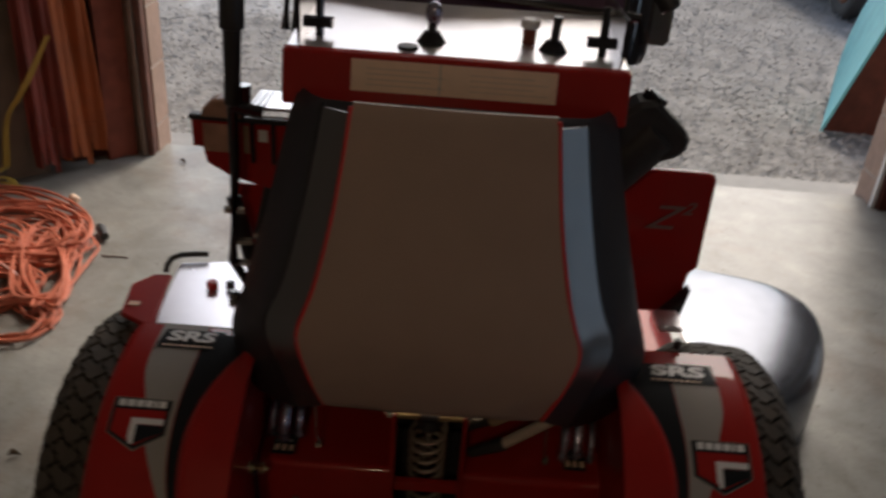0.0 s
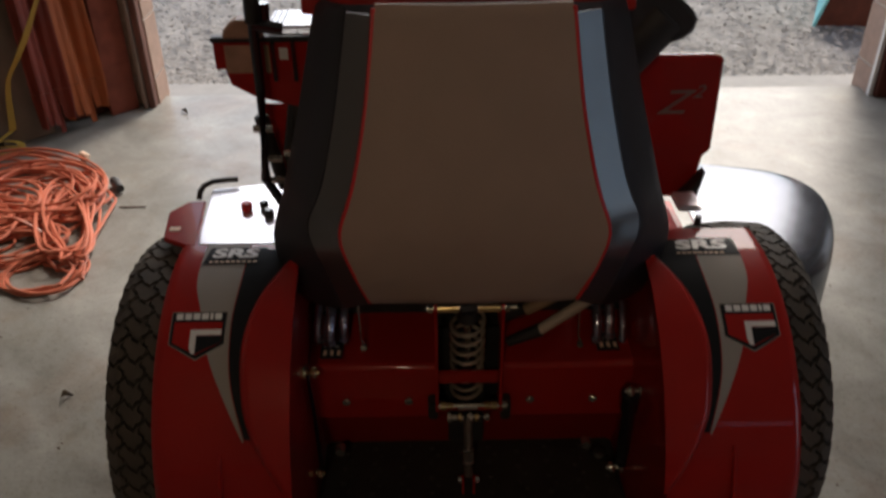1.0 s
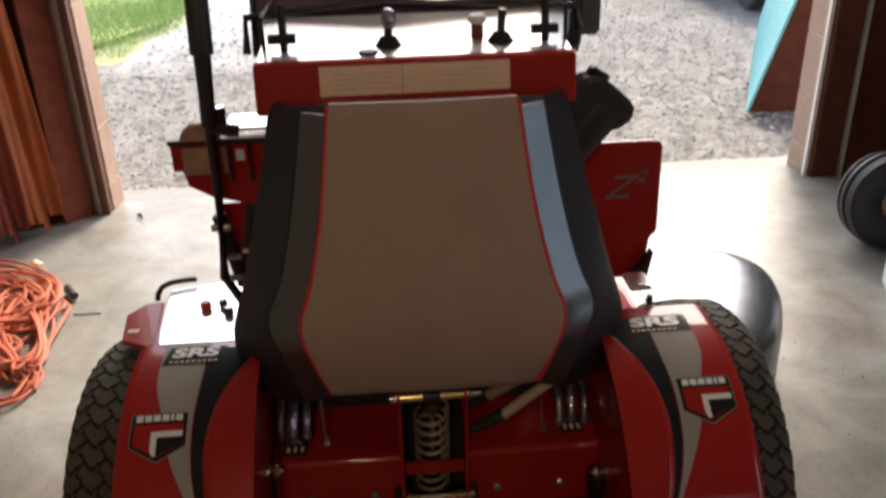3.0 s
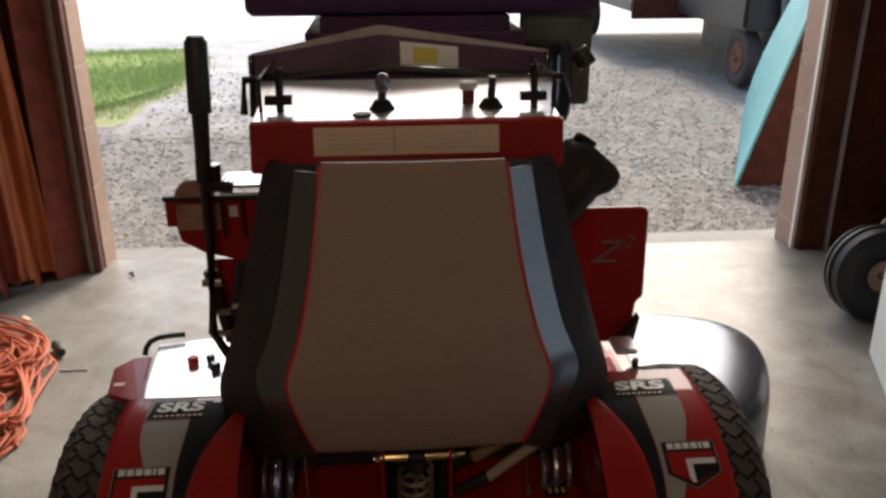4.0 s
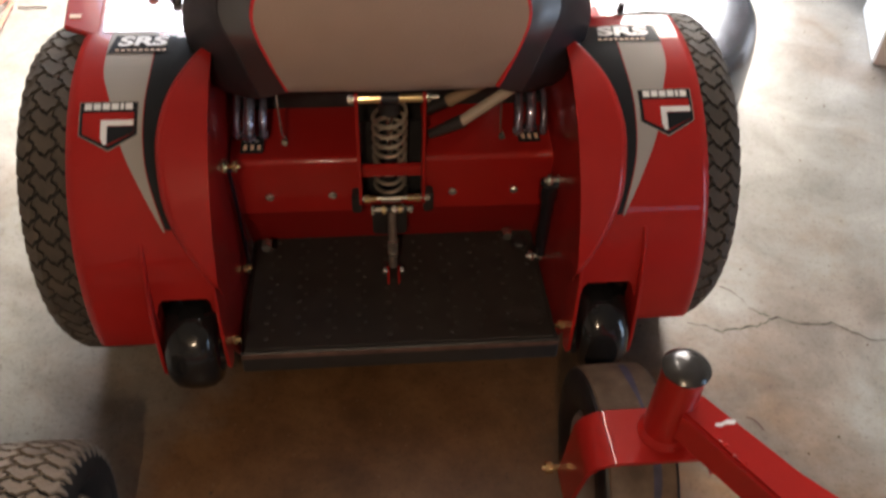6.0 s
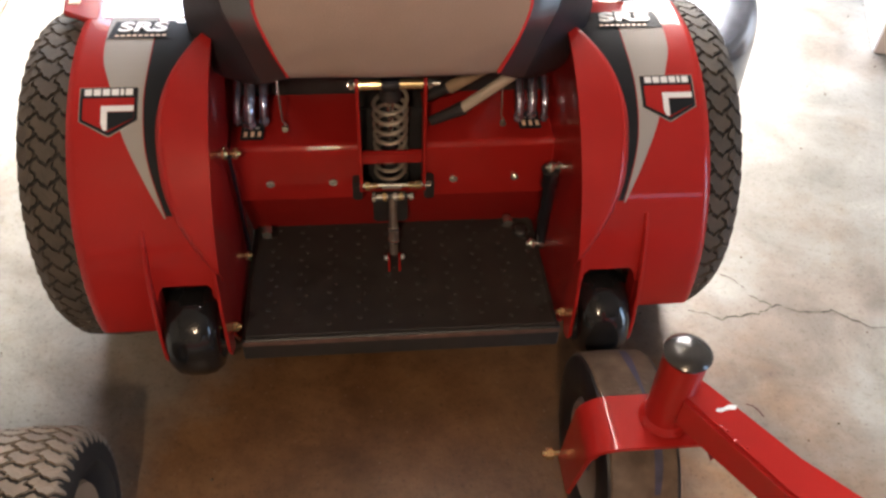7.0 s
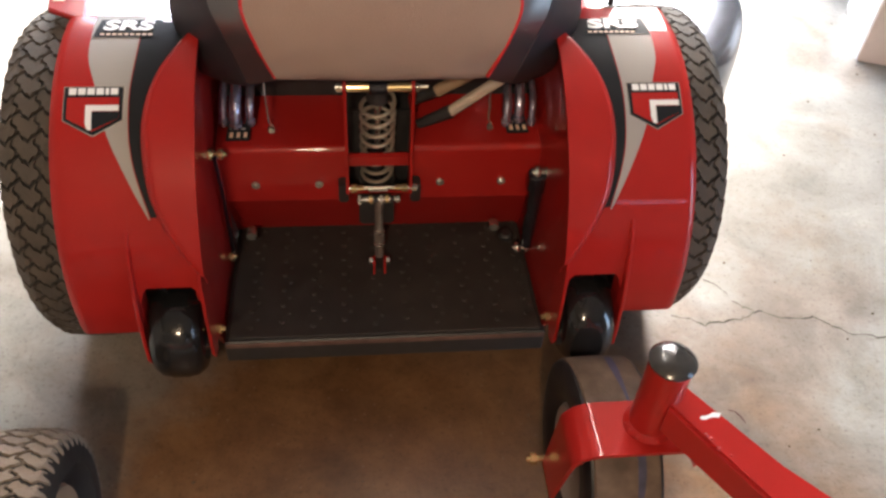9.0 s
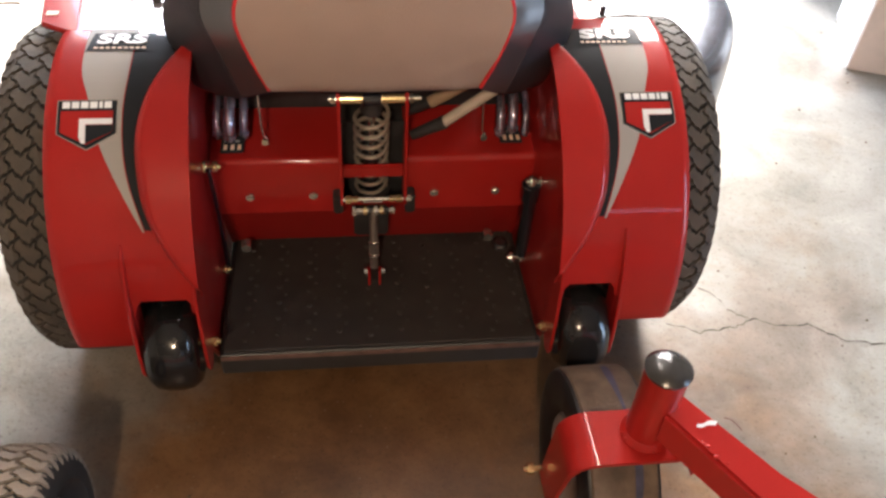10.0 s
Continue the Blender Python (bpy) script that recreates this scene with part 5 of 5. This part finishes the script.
# ---- second mower: its two front casters reach into the garage's middle ----
def second_mower():
    mo = tagged(new("parked_mower"), "red mower front frame on two caster wheels", "mower")
    # right caster: steering tube with a domed cap, bent fork, smooth tyre
    tx, ty = .347, -.588
    part("steering_tube", rod((tx, ty, .330), (tx, ty, .472), .0285, 28, bev=.002), RED, mo, "", True)
    part("tube_cap", lathe([(.470, .0002), (.470, .030), (.475, .0315), (.481, .026), (.485, .014), (.4865, .0002)], (tx, ty, 0), 28, "z"), CAPM, mo, "shiny dark domed cap", True)
    part("weld", lathe([(.333, .0280), (.333, .0345), (.338, .0325), (.344, .0280)], (tx, ty, 0), 28, "z"), RED, mo, "", True)
    wc = Vector((.322, -.530, .156))

    def fork(u, v):
        # across the wheel: left leg, rounded bend, flat top, bend, right leg
        L, R = .094, .042
        s = (v - .5) * 2
        a = abs(s)
        if a < .2:
            lat, z = (L - R) * a / .2, .332
        elif a < .6:
            q = (a - .2) / .4 * math.pi / 2
            lat, z = L - R + R * math.sin(q), .332 - R * (1 - math.cos(q))
        else:
            k = (a - .6) / .4
            lat, z = L + .002 * k, .290 - (.145 if s < 0 else .02) * k
        lat = math.copysign(lat, s)
        k = max(0, (.33 - z) / .2)
        y0 = -.549 + .02 * k
        y1 = -.634 + .045 * k
        return Vector((.331 + lat, y0 + (y1 - y0) * u, z))
    part("fork", sheet(fork, 4, 40, lambda u, v: Vector((.006 * (1 if v < .5 else -1) if abs(v - .5) > .2 else 0, 0, -.006))), RED, mo, "", True)
    wh = part("caster_wheel", lathe([(-.046, .085), (-.056, .10), (-.056, .138), (-.052, .150), (-.046, .1525), (.046, .1525), (.052, .150), (.056, .138), (.056, .10), (.046, .085)], wc, 56), SIDEWALL, mo, "smooth black caster tyre with a muddy tread", True)
    part("tread_band", lathe([(-.050, .149), (-.046, .1545), (-.02, .156), (.02, .156), (.046, .1545), (.050, .149)], wc, 64), MUDDY, wh, "brown muddy smooth tread", True)
    part("rim", lathe([(-.045, .03), (-.050, .080), (-.042, .087), (.042, .087), (.050, .080), (.045, .03)], wc, 32), STRIPMETAL, wh, "grey rim", True)
    b = bmesh.new()
    add_rod(b, wc - Vector((.114, 0, 0)), wc + Vector((.09, 0, 0)), .0048, 10)
    add_rod(b, wc - Vector((.108, 0, 0)), wc - Vector((.0975, 0, 0)), .0095, 6)
    part("axle_bolt", b, GOLD, wh)

    # arm: a rectangular tube from the steering tube back to the frame
    def arm(pts, hw, hh):
        bm = bmesh.new()
        pts = [Vector(p) for p in pts]
        last = len(pts) - 1
        rows = []
        for i, p in enumerate(pts):
            t = (pts[min(i + 1, last)] - pts[max(i - 1, 0)])
            s = Vector((t.y, -t.x, 0)).normalized() * hw[i]
            u = Vector((0, 0, hh))
            rows.append([bm.verts.new(p + q) for q in (s + u, -s + u, -s - u, s - u)])
        for A, B in zip(rows, rows[1:]):
            for i in range(4):
                bm.faces.new((A[i], A[(i + 1) % 4], B[(i + 1) % 4], B[i]))
        bm.faces.new(rows[0])
        bm.faces.new(rows[-1][::-1])
        bmesh.ops.recalc_face_normals(bm, faces=bm.faces)
        bevel(bm, .005)
        return part("caster_arm", bm, RED, mo, "", True)
    am = arm([(.356, -.596, .392), (.50, -.688, .300), (.62, -.79, .27), (.74, -1.35, .36)], (.025, .033, .042, .045), .030)
    def chip(u, v):
        a = .046 + .022 * u + .0015 * math.sin(7 * u)
        b = -.004 + .026 * u + .009 * (v - .5) * (.6 + .4 * math.sin(2.6 * u))
        return Vector((.356 + .842 * a + .538 * b, -.596 - .538 * a + .842 * b, .4229 - .538 * a))
    part("paint_chip", sheet(chip, 8, 2), WHITE, am)
    rng = random.Random(7)
    for k in range(9):
        a = radians(130 + 25 * k + rng.uniform(-6, 6))
        r = rng.uniform(.0025, .0045)
        b = bmesh.new()
        bmesh.ops.create_uvsphere(b, u_segments=10, v_segments=6, radius=r, matrix=pose(tx + .031 * math.cos(a), ty + .031 * math.sin(a), .336) @ Matrix.Diagonal((1.2, 1.2, .7, 1)))
        part("weld_bead", b, RED, mo, "", True)
    for k in range(4):
        a, o, r = .060 + .012 * k + .004 * math.sin(5 * k), -.021 + .003 * math.sin(2.3 * k), rng.uniform(.0018, .0034)
        b = bmesh.new()
        bmesh.ops.create_uvsphere(b, u_segments=10, v_segments=6, radius=r, matrix=pose(.356 + .842 * a + .538 * o, -.596 - .538 * a + .842 * o, .4222 - .538 * a) @ Matrix.Diagonal((1.3, 1, .6, 1)))
        part("paint_drip", b, RED, am, "", True)

    def scuff(u, v):
        a, w = radians(35 + 95 * v), .004 + .002 * math.sin(9 * v)
        x = wc.x + .016 + .004 * math.sin(6 * v) + (2 * u - 1) * w
        return Vector((x, wc.y - .1570 * math.cos(a), wc.z + .1570 * math.sin(a)))
    part("scuff", sheet(scuff, 2, 24), SCUFFBLUE, wh, "bluish scuff line")
    arm([(-.643, -.62, .30), (-.648, -.85, .36), (-.648, -1.35, .38)], (.015, .015, .015), .03)
    part("front_frame", box(-.69, .70, -1.85, -1.3, .34, .42, .01), RED, mo)
    # left caster with a turf tread
    c = (-.530, -.622, .160)
    wl = part("caster_wheel", lathe(tyre_profile(-.080, .080, .154, .08), c, 72), GROOVE, mo, "black caster tyre with turf tread", True)
    part("tread", tread(-.080, .080, .154, 42, 4, .0045, c, .0062, .0045), DUSTY, wl)
    part("rim", lathe([(-.06, .02), (-.065, .076), (-.055, .082), (.055, .082), (.065, .076), (.06, .02)], c, 32), KRAFT, wl, "tan painted rim", True)
    part("fork_leg", box(c[0] - .098, c[0] - .090, c[1] - .03, c[1] + .03, c[2] - .03, .32, .002), RED, mo)
    b = bmesh.new()
    add_rod(b, (c[0] - .105, c[1], c[2]), (c[0] + .06, c[1], c[2]), .008, 10)
    part("axle_bolt", b, GOLD, wl)


# ---- loose things ----
def cord_pile():
    rng = random.Random(11)
    bm = bmesh.new()

    def loops(cx, cy, rx, ry, turn, count, height, wander, low=.55):
        """Control points of loose coils round one middle, long way along turn degrees."""
        out = []
        for i in range(count):
            k1, k2 = rng.uniform(low, 1.05), rng.uniform(low, 1.05)
            ox, oy = rng.uniform(-wander, wander), rng.uniform(-wander, wander)
            tw = radians(turn + rng.uniform(-14, 14))
            ct, st = math.cos(tw), math.sin(tw)
            w1, ph, z0 = rng.uniform(0, .10), rng.uniform(0, math.tau), .007 + height * i / count
            for j in range(10):
                a = j / 10 * math.tau
                q = 1 + w1 * math.sin(2 * a + ph)
                u, v = rx * k1 * q * math.cos(a) + ox, ry * k2 * q * math.sin(a) + oy
                z = z0 + .012 * math.sin(a + ph) + rng.uniform(-.004, .004)
                out.append(Vector((cx + u * ct - v * st, cy + u * st + v * ct, z)))
        return out
    ctrl = loops(-1.43, 1.33, .31, .21, -35, 13, .06, .035)
    ctrl += loops(-1.52, 1.14, .21, .19, 10, 9, .07, .05)
    ctrl += loops(-1.37, .97, .20, .12, 15, 7, .04, .035)
    ctrl += loops(-1.22, 1.10, .27, .075, -66, 13, .06, .020, .72)
    ctrl += loops(-1.19, .84, .125, .095, 0, 4, .02, .012, .85)
    ctrl += loops(-1.37, 1.28, .25, .17, -25, 7, .09, .04)
    pts = []
    for i in range(1, len(ctrl) - 2):
        p0, p1, p2, p3 = ctrl[i - 1:i + 3]
        for k in range(4):
            t = k / 4
            pts.append(.5 * (2 * p1 + (p2 - p0) * t + (2 * p0 - 5 * p1 + 4 * p2 - p3) * t * t + (3 * p1 - p0 - 3 * p2 + p3) * t**3))
    pts = [Vector((p.x, p.y, max(.007, p.z))) for p in pts]
    add_tube(bm, pts, .0050, 6)
    cord = tagged(part("extension_cord", bm, CORD, None, "", True), "heap of coiled orange extension cord on the floor", "cord")
    b = bmesh.new()
    add_rod(b, (-1.165, 1.40, .022), (-1.13, 1.345, .022), .018, 12, .014)
    add_rod(b, (-1.175, 1.415, .022), (-1.165, 1.40, .022), .012, 10)
    part("plug", b, BLACK, cord, "black rubber plug")
    part("socket_end", rod((-1.36, 1.625, .020), (-1.33, 1.605, .018), .016, 12, .012, bev=.003), LABEL, cord, "pale plug end")


def board(name, base, top, w, th, mat, label, cat="board"):
    """A board leaning from base to top, w wide across, facing the room."""
    base, top = Vector(base), Vector(top)
    t = (top - base)
    side = Vector((.72, .69, 0))
    nrm = t.cross(side).normalized()
    bm = bmesh.new()
    vs = []
    for p in (base, top):
        for s in (-.5, .5):
            for q in (0, th):
                vs.append(bm.verts.new(p + side * s * w + nrm * q))
    for f in ((0, 1, 3, 2), (4, 6, 7, 5), (0, 4, 5, 1), (2, 3, 7, 6), (0, 2, 6, 4), (1, 5, 7, 3)):
        bm.faces.new([vs[i] for i in f])
    bmesh.ops.recalc_face_normals(bm, faces=bm.faces)
    bevel(bm, .003, 1)
    return tagged(part(name, bm, mat), label, cat)


def corner_clutter():
    board("brown_board", (-1.335, 2.065, 0), (-1.340, 2.10, 2.1), .12, .02, BROWN, "tall brown stained board leaning beside the door")
    board("dark_board", (-1.455, 2.03, 0), (-1.475, 2.09, 2.0), .15, .02, DARKWOOD, "dark weathered board leaning on the wall")
    # hanging orange and red fabric, split into tails at its foot
    for nm, mat, base, top, wd, lab in (("orange_banner", ORANGE, (-1.42, 1.925), (-1.52, 2.00), .18, "faded orange fabric hanging in frayed strips"), ("red_banner", REDCLOTH, (-1.50, 1.825), (-1.58, 1.93), .14, "dark red fabric hanging in frayed strips")):
        host = tagged(new(nm), lab, "fabric")
        rng = random.Random(5)

        def cloth(s, v, z0):
            wv = wd * (1.0 - .30 * v)
            x = base[0] + (top[0] - base[0]) * v
            y = base[1] + (top[1] - base[1]) * v
            f = .012 * math.sin(9 * s + 3 * v) + .006 * math.sin(23 * s - 5 * v)
            return Vector((x + .72 * s * wv - .69 * f, y + .69 * s * wv + .72 * f, z0))

        def body(u, v):
            w = .085 + .915 * v
            return cloth(u - .5, w, .02 + 1.95 * w)
        part("cloth_body", sheet(body, 20, 28, (-.004, -.004, 0)), mat, host, "", True)
        for k in range(6):
            cut = rng.uniform(.0, .06)
            sway = rng.uniform(-.25, .25)

            def fn(u, v, k=k, cut=cut, sway=sway):
                w = (.085 + .003) * v + cut / 1.95 * (1 - v)
                s = (k + .5 + (u - .5) * (.62 + .36 * v)) / 6 - .5 + sway / 6 * (1 - v)
                return cloth(s, w, .012 + 1.95 * w)
            part("tail", sheet(fn, 3, 8, (-.004, -.004, 0)), mat, host, "", True)
    # added sheet, coloured in the beige tone of the lit wall behind it
    board("lit_wall_sheet", (-1.62, 1.80, 0), (-1.82, 1.93, 1.9), .20, .015, LIT_WALL, "pale brown sheet standing in for the lit wall")
    tagged(part("storage_bin", box(-1.98, -1.70, 1.55, 1.95, 0, .45, .02, pose(0, 0, 0)), BLACK), "black plastic storage bin beside the wall", "bin")
    # yellow strap that hangs in a loop and trails on the floor
    def strap_fn(pts, w, name):
        bm = bmesh.new()
        add = [Vector(p) for p in pts]
        rows = []
        for i, p in enumerate(add):
            s = Vector((.72, .69, 0)) * w * (.85 + .15 * math.sin(i * .35))
            rows.append((bm.verts.new(p - s), bm.verts.new(p + s), bm.verts.new(p + s + Vector((.002, -.002, 0))), bm.verts.new(p - s + Vector((.002, -.002, 0)))))
        for A, B in zip(rows, rows[1:]):
            for i in range(4):
                bm.faces.new((A[i], A[(i + 1) % 4], B[(i + 1) % 4], B[i]))
        return bm
    pts = []
    for i in range(40):
        a = i / 39 * 3.2 * math.pi
        pts.append((-1.645 + (.075 - .0008 * i) * math.cos(a), 1.66 + (.055 - .0006 * i) * math.sin(a), .008 + .0012 * i))
    rise = [(0, (-1.645, 1.73, .05)), (.3, (-1.618, 1.75, .25)), (.5, (-1.56, 1.75, .34)), (.7, (-1.505, 1.76, .43)), (1, (-1.44, 1.79, .56))]
    for i in range(1, 31):
        t = i / 30
        pts.append(tuple(smooth_table([(k, p[c]) for k, p in rise], t) for c in range(3)))
    tagged(part("ratchet_strap", strap_fn(pts, .013, "s"), YELLOWSTRAP, None, "", True), "yellow webbing strap coiled on the floor and drawn up", "strap")
    tagged(part("wooden_crate", box(-2.2, -1.72, 1.0, 1.5, 0, .3, .01), DARKWOOD), "dark wooden crate by the wall", "crate")


def right_side():
    # loose mower wheel leaning, white carton
    c = Vector((1.72, 1.42, .178))
    m = Matrix.Translation(c) @ Matrix.Rotation(radians(84), 4, "Z") @ Matrix.Rotation(radians(6), 4, "Y")
    wh = tagged(new("spare_wheel"), "black ribbed mower wheel standing on the floor", "wheel")
    bm = lathe([(-.06, .06), (-.075, .10), (-.075, .145), (-.060, .170), (-.035, .178), (-.03, .170), (-.012, .170), (-.008, .180), (.008, .180), (.012, .170), (.03, .170), (.035, .178), (.060, .170), (.075, .145), (.075, .10), (.06, .06)], (0, 0, 0), 56)
    bm.transform(m @ Matrix.Scale(.98, 4))
    t = part("tyre", bm, SIDEWALL, wh, "", True)
    bm = lathe([(-.045, .015), (-.05, .062), (.05, .062), (.045, .015)], (0, 0, 0), 32)
    bm.transform(m)
    part("hub", bm, KRAFT, wh, "tan hub", True)
    bx = tagged(new("carton"), "white cardboard carton with a brown side", "box")
    body = box(0, .45, 0, .345, 0, .325, .004)
    mm = pose(1.449, .835, 0, 0, 0, -20.8)
    body.transform(mm)
    part("carton_body", body, CARD, bx)
    b2 = box(.004, .446, -.0035, 0, .004, .321, .0)
    b2.transform(mm)
    part("carton_side", b2, CARDSIDE, bx)
    board("wall_board", (2.16, 1.98, 0), (2.18, 2.06, 2.2), .3, .02, BROWN, "dark brown board against the wall beside the door")
    b = bmesh.new()
    for k in range(6):
        add_tube(b, [(1.80 + .02 * k, 1.70 + .03 * math.sin(k), .01), (1.79 + .03 * k, 1.66, .16 + .02 * math.sin(k * 2)), (1.86 + .02 * k, 1.64, .30 + .02 * k), (1.95, 1.70, .2)], .006, 6)
    tagged(part("cable_tangle", b, KRAFT, None, "", True), "tangle of pale cables in the corner", "cable")


def yard():
    # teal ramp; solid dark panels fill the shaded space under its sheet
    rp = tagged(new("ramp"), "teal painted sheet leaning over dark panels that fill its shaded underside", "ramp")
    foot, run, lean = Vector((1.967, 3.229, -.05)), Vector((.30, .65, 0)), Vector((.320, 0, 1.04))

    def ramp_point(u, v):
        # the far edge stands steeper than the near one and bows a little
        bow = .10 * u * math.sin(math.pi * min(1, v)) * (1 - .3 * v)
        return foot + run * u + lean * v - Vector(((.085 * v + bow) * u, 0, 0))
    nrm = lean.cross(run).normalized() * .014
    part("ramp_sheet", sheet(ramp_point, 6, 8, nrm if nrm.x > 0 else -nrm), TEAL, rp)
    for u in (.005, .5, .95):
        p = ramp_point(u, 0)
        pts = [p + Vector((.02, 0, 0)), p + Vector((.46, -.02, 0)), p + lean * .97 + Vector((.16, 0, 0)), p + lean * .97 + Vector((.02, 0, 0))]
        bm = bmesh.new()
        lo = [bm.verts.new(q) for q in pts]
        hi = [bm.verts.new(q + run * .04) for q in pts]
        bm.faces.new(lo)
        bm.faces.new(hi[::-1])
        for i in range(4):
            bm.faces.new((lo[i], lo[(i + 1) % 4], hi[(i + 1) % 4], hi[i]))
        part("ramp_shade_fill", bm, DARKWOOD, rp)
    # farm trailer
    tr = tagged(new("trailer"), "old flat trailer with a rusty rimmed black wheel", "trailer")
    for x, y in ((3.36, 6.46), (2.98, 10.75)):
        w = part("trailer_wheel", lathe(tyre_profile(-.075, .075, .28, .15), (x, y, .20), 48), RUBBER, tr, "", True)
        part("rim", lathe([(-.066, .02), (-.072, .135), (-.05, .155), (.05, .155), (.072, .135), (.066, .02)], (x, y, .20), 32), RUST, w, "rusty rim", True)
        part("hub_cap", lathe([(-.09, .002), (-.09, .03), (-.066, .045), (-.066, .002)], (x, y, .20), 20), RUST, w)
    part("trailer_bed", box(2.75, 6.6, 8.1, 11.2, .47, .60, .01), BLACK, tr)
    part("front_beam", box(2.75, 6.4, 8.02, 8.09, .40, .62, .01), DARKWOOD, tr)
    part("fender_box", box(3.22, 5.0, 6.20, 8.0, .465, .87, .03), BLACK, tr, "", True)
    part("axle_beam", box(3.45, 6.2, 6.42, 6.50, .16, .24, .01), BLACK, tr)
    part("inner_side", box(3.54, 3.58, 6.25, 8.0, .12, .46, .01), BLACK, tr)
    part("tail_light", box(3.42, 3.66, 7.98, 8.01, .44, .56, .01), STRIPMETAL, tr, "pale grey lamp housing")
    part("side_tarp", sheet(lambda u, v: Vector((3.51 + .16 * u + .03 * math.sin(11 * u + 4 * v), 6.15 + .04 * math.sin(9 * u + 5 * v), .16 + .7 * v + .06 * math.sin(9 * u) * (1 - v))), 20, 14, (0, .01, 0)), PALETARP, tr, "torn pale tarp", True)


def floor_bits():
    """Dead leaves, a twig and crumbs on the slab."""
    def leaf(x, y, r, turn):
        def fn(u, v):
            w = .42 * r * math.sin(math.pi * u) ** .8 * (2 * v - 1)
            q = Vector(((u - .5) * 2 * r, w, .003 + .012 * abs(2 * v - 1) * math.sin(math.pi * u) + .004 * math.sin(5 * u)))
            q = Matrix.Rotation(radians(turn), 3, "Z") @ q
            return q + Vector((x, y, 0))
        tagged(part("dead_leaf", sheet(fn, 8, 4, (0, 0, .0008)), LEAFM, None, "", True), "small curled brown dead leaf on the concrete", "leaf")
    leaf(-.94, .33, .014, 30)
    leaf(-1.09, 2.05, .018, -35)
    tagged(part("twig", tube([(.642, -.360, .003), (.652, -.366, .006), (.660, -.377, .005), (.666, -.390, .003)], .0009, 6), DARKWOOD), "short thin dark twig on the concrete", "twig")
    tagged(part("string_end", tube([(-1.107, 1.252, .003), (-1.08, 1.247, .004), (-1.05, 1.252, .003), (-1.02, 1.249, .003)], .0022, 6), DARKWOOD), "short piece of dark string on the floor", "string")
    rng = np.random.default_rng(21)
    n = 260
    x, y = rng.uniform(-1.3, 1.7, n), rng.uniform(-.9, 2.1, n)
    r = rng.uniform(.0012, .0042, n)
    base = np.array([(1, 0, 0), (0, 1, 0), (-1, 0, 0), (0, -1, 0), (0, 0, .8)])
    V = base[None] * r[:, None, None] * rng.uniform(.6, 1.3, (n, 5, 1))
    V[:, :, 0] += x[:, None]
    V[:, :, 1] += y[:, None]
    F = (np.array([(0, 1, 4), (1, 2, 4), (2, 3, 4), (3, 0, 4)])[None] + (np.arange(n) * 5)[:, None, None]).reshape(-1, 3)
    me = bpy.data.meshes.new("crumbs")
    me.from_pydata(V.reshape(-1, 3).tolist(), [], F.tolist())
    me.materials.append(LEAFM)
    tagged(new("floor_crumbs", me), "scattered dark crumbs and grit on the concrete", "grit", kind="stuff")


LEAFM = material("dead_leaf", (0.09, 0.06, 0.035), 0.8, 0, 0.4, 60)
floor_bits()
second_mower()
cord_pile()
corner_clutter()
right_side()
yard()
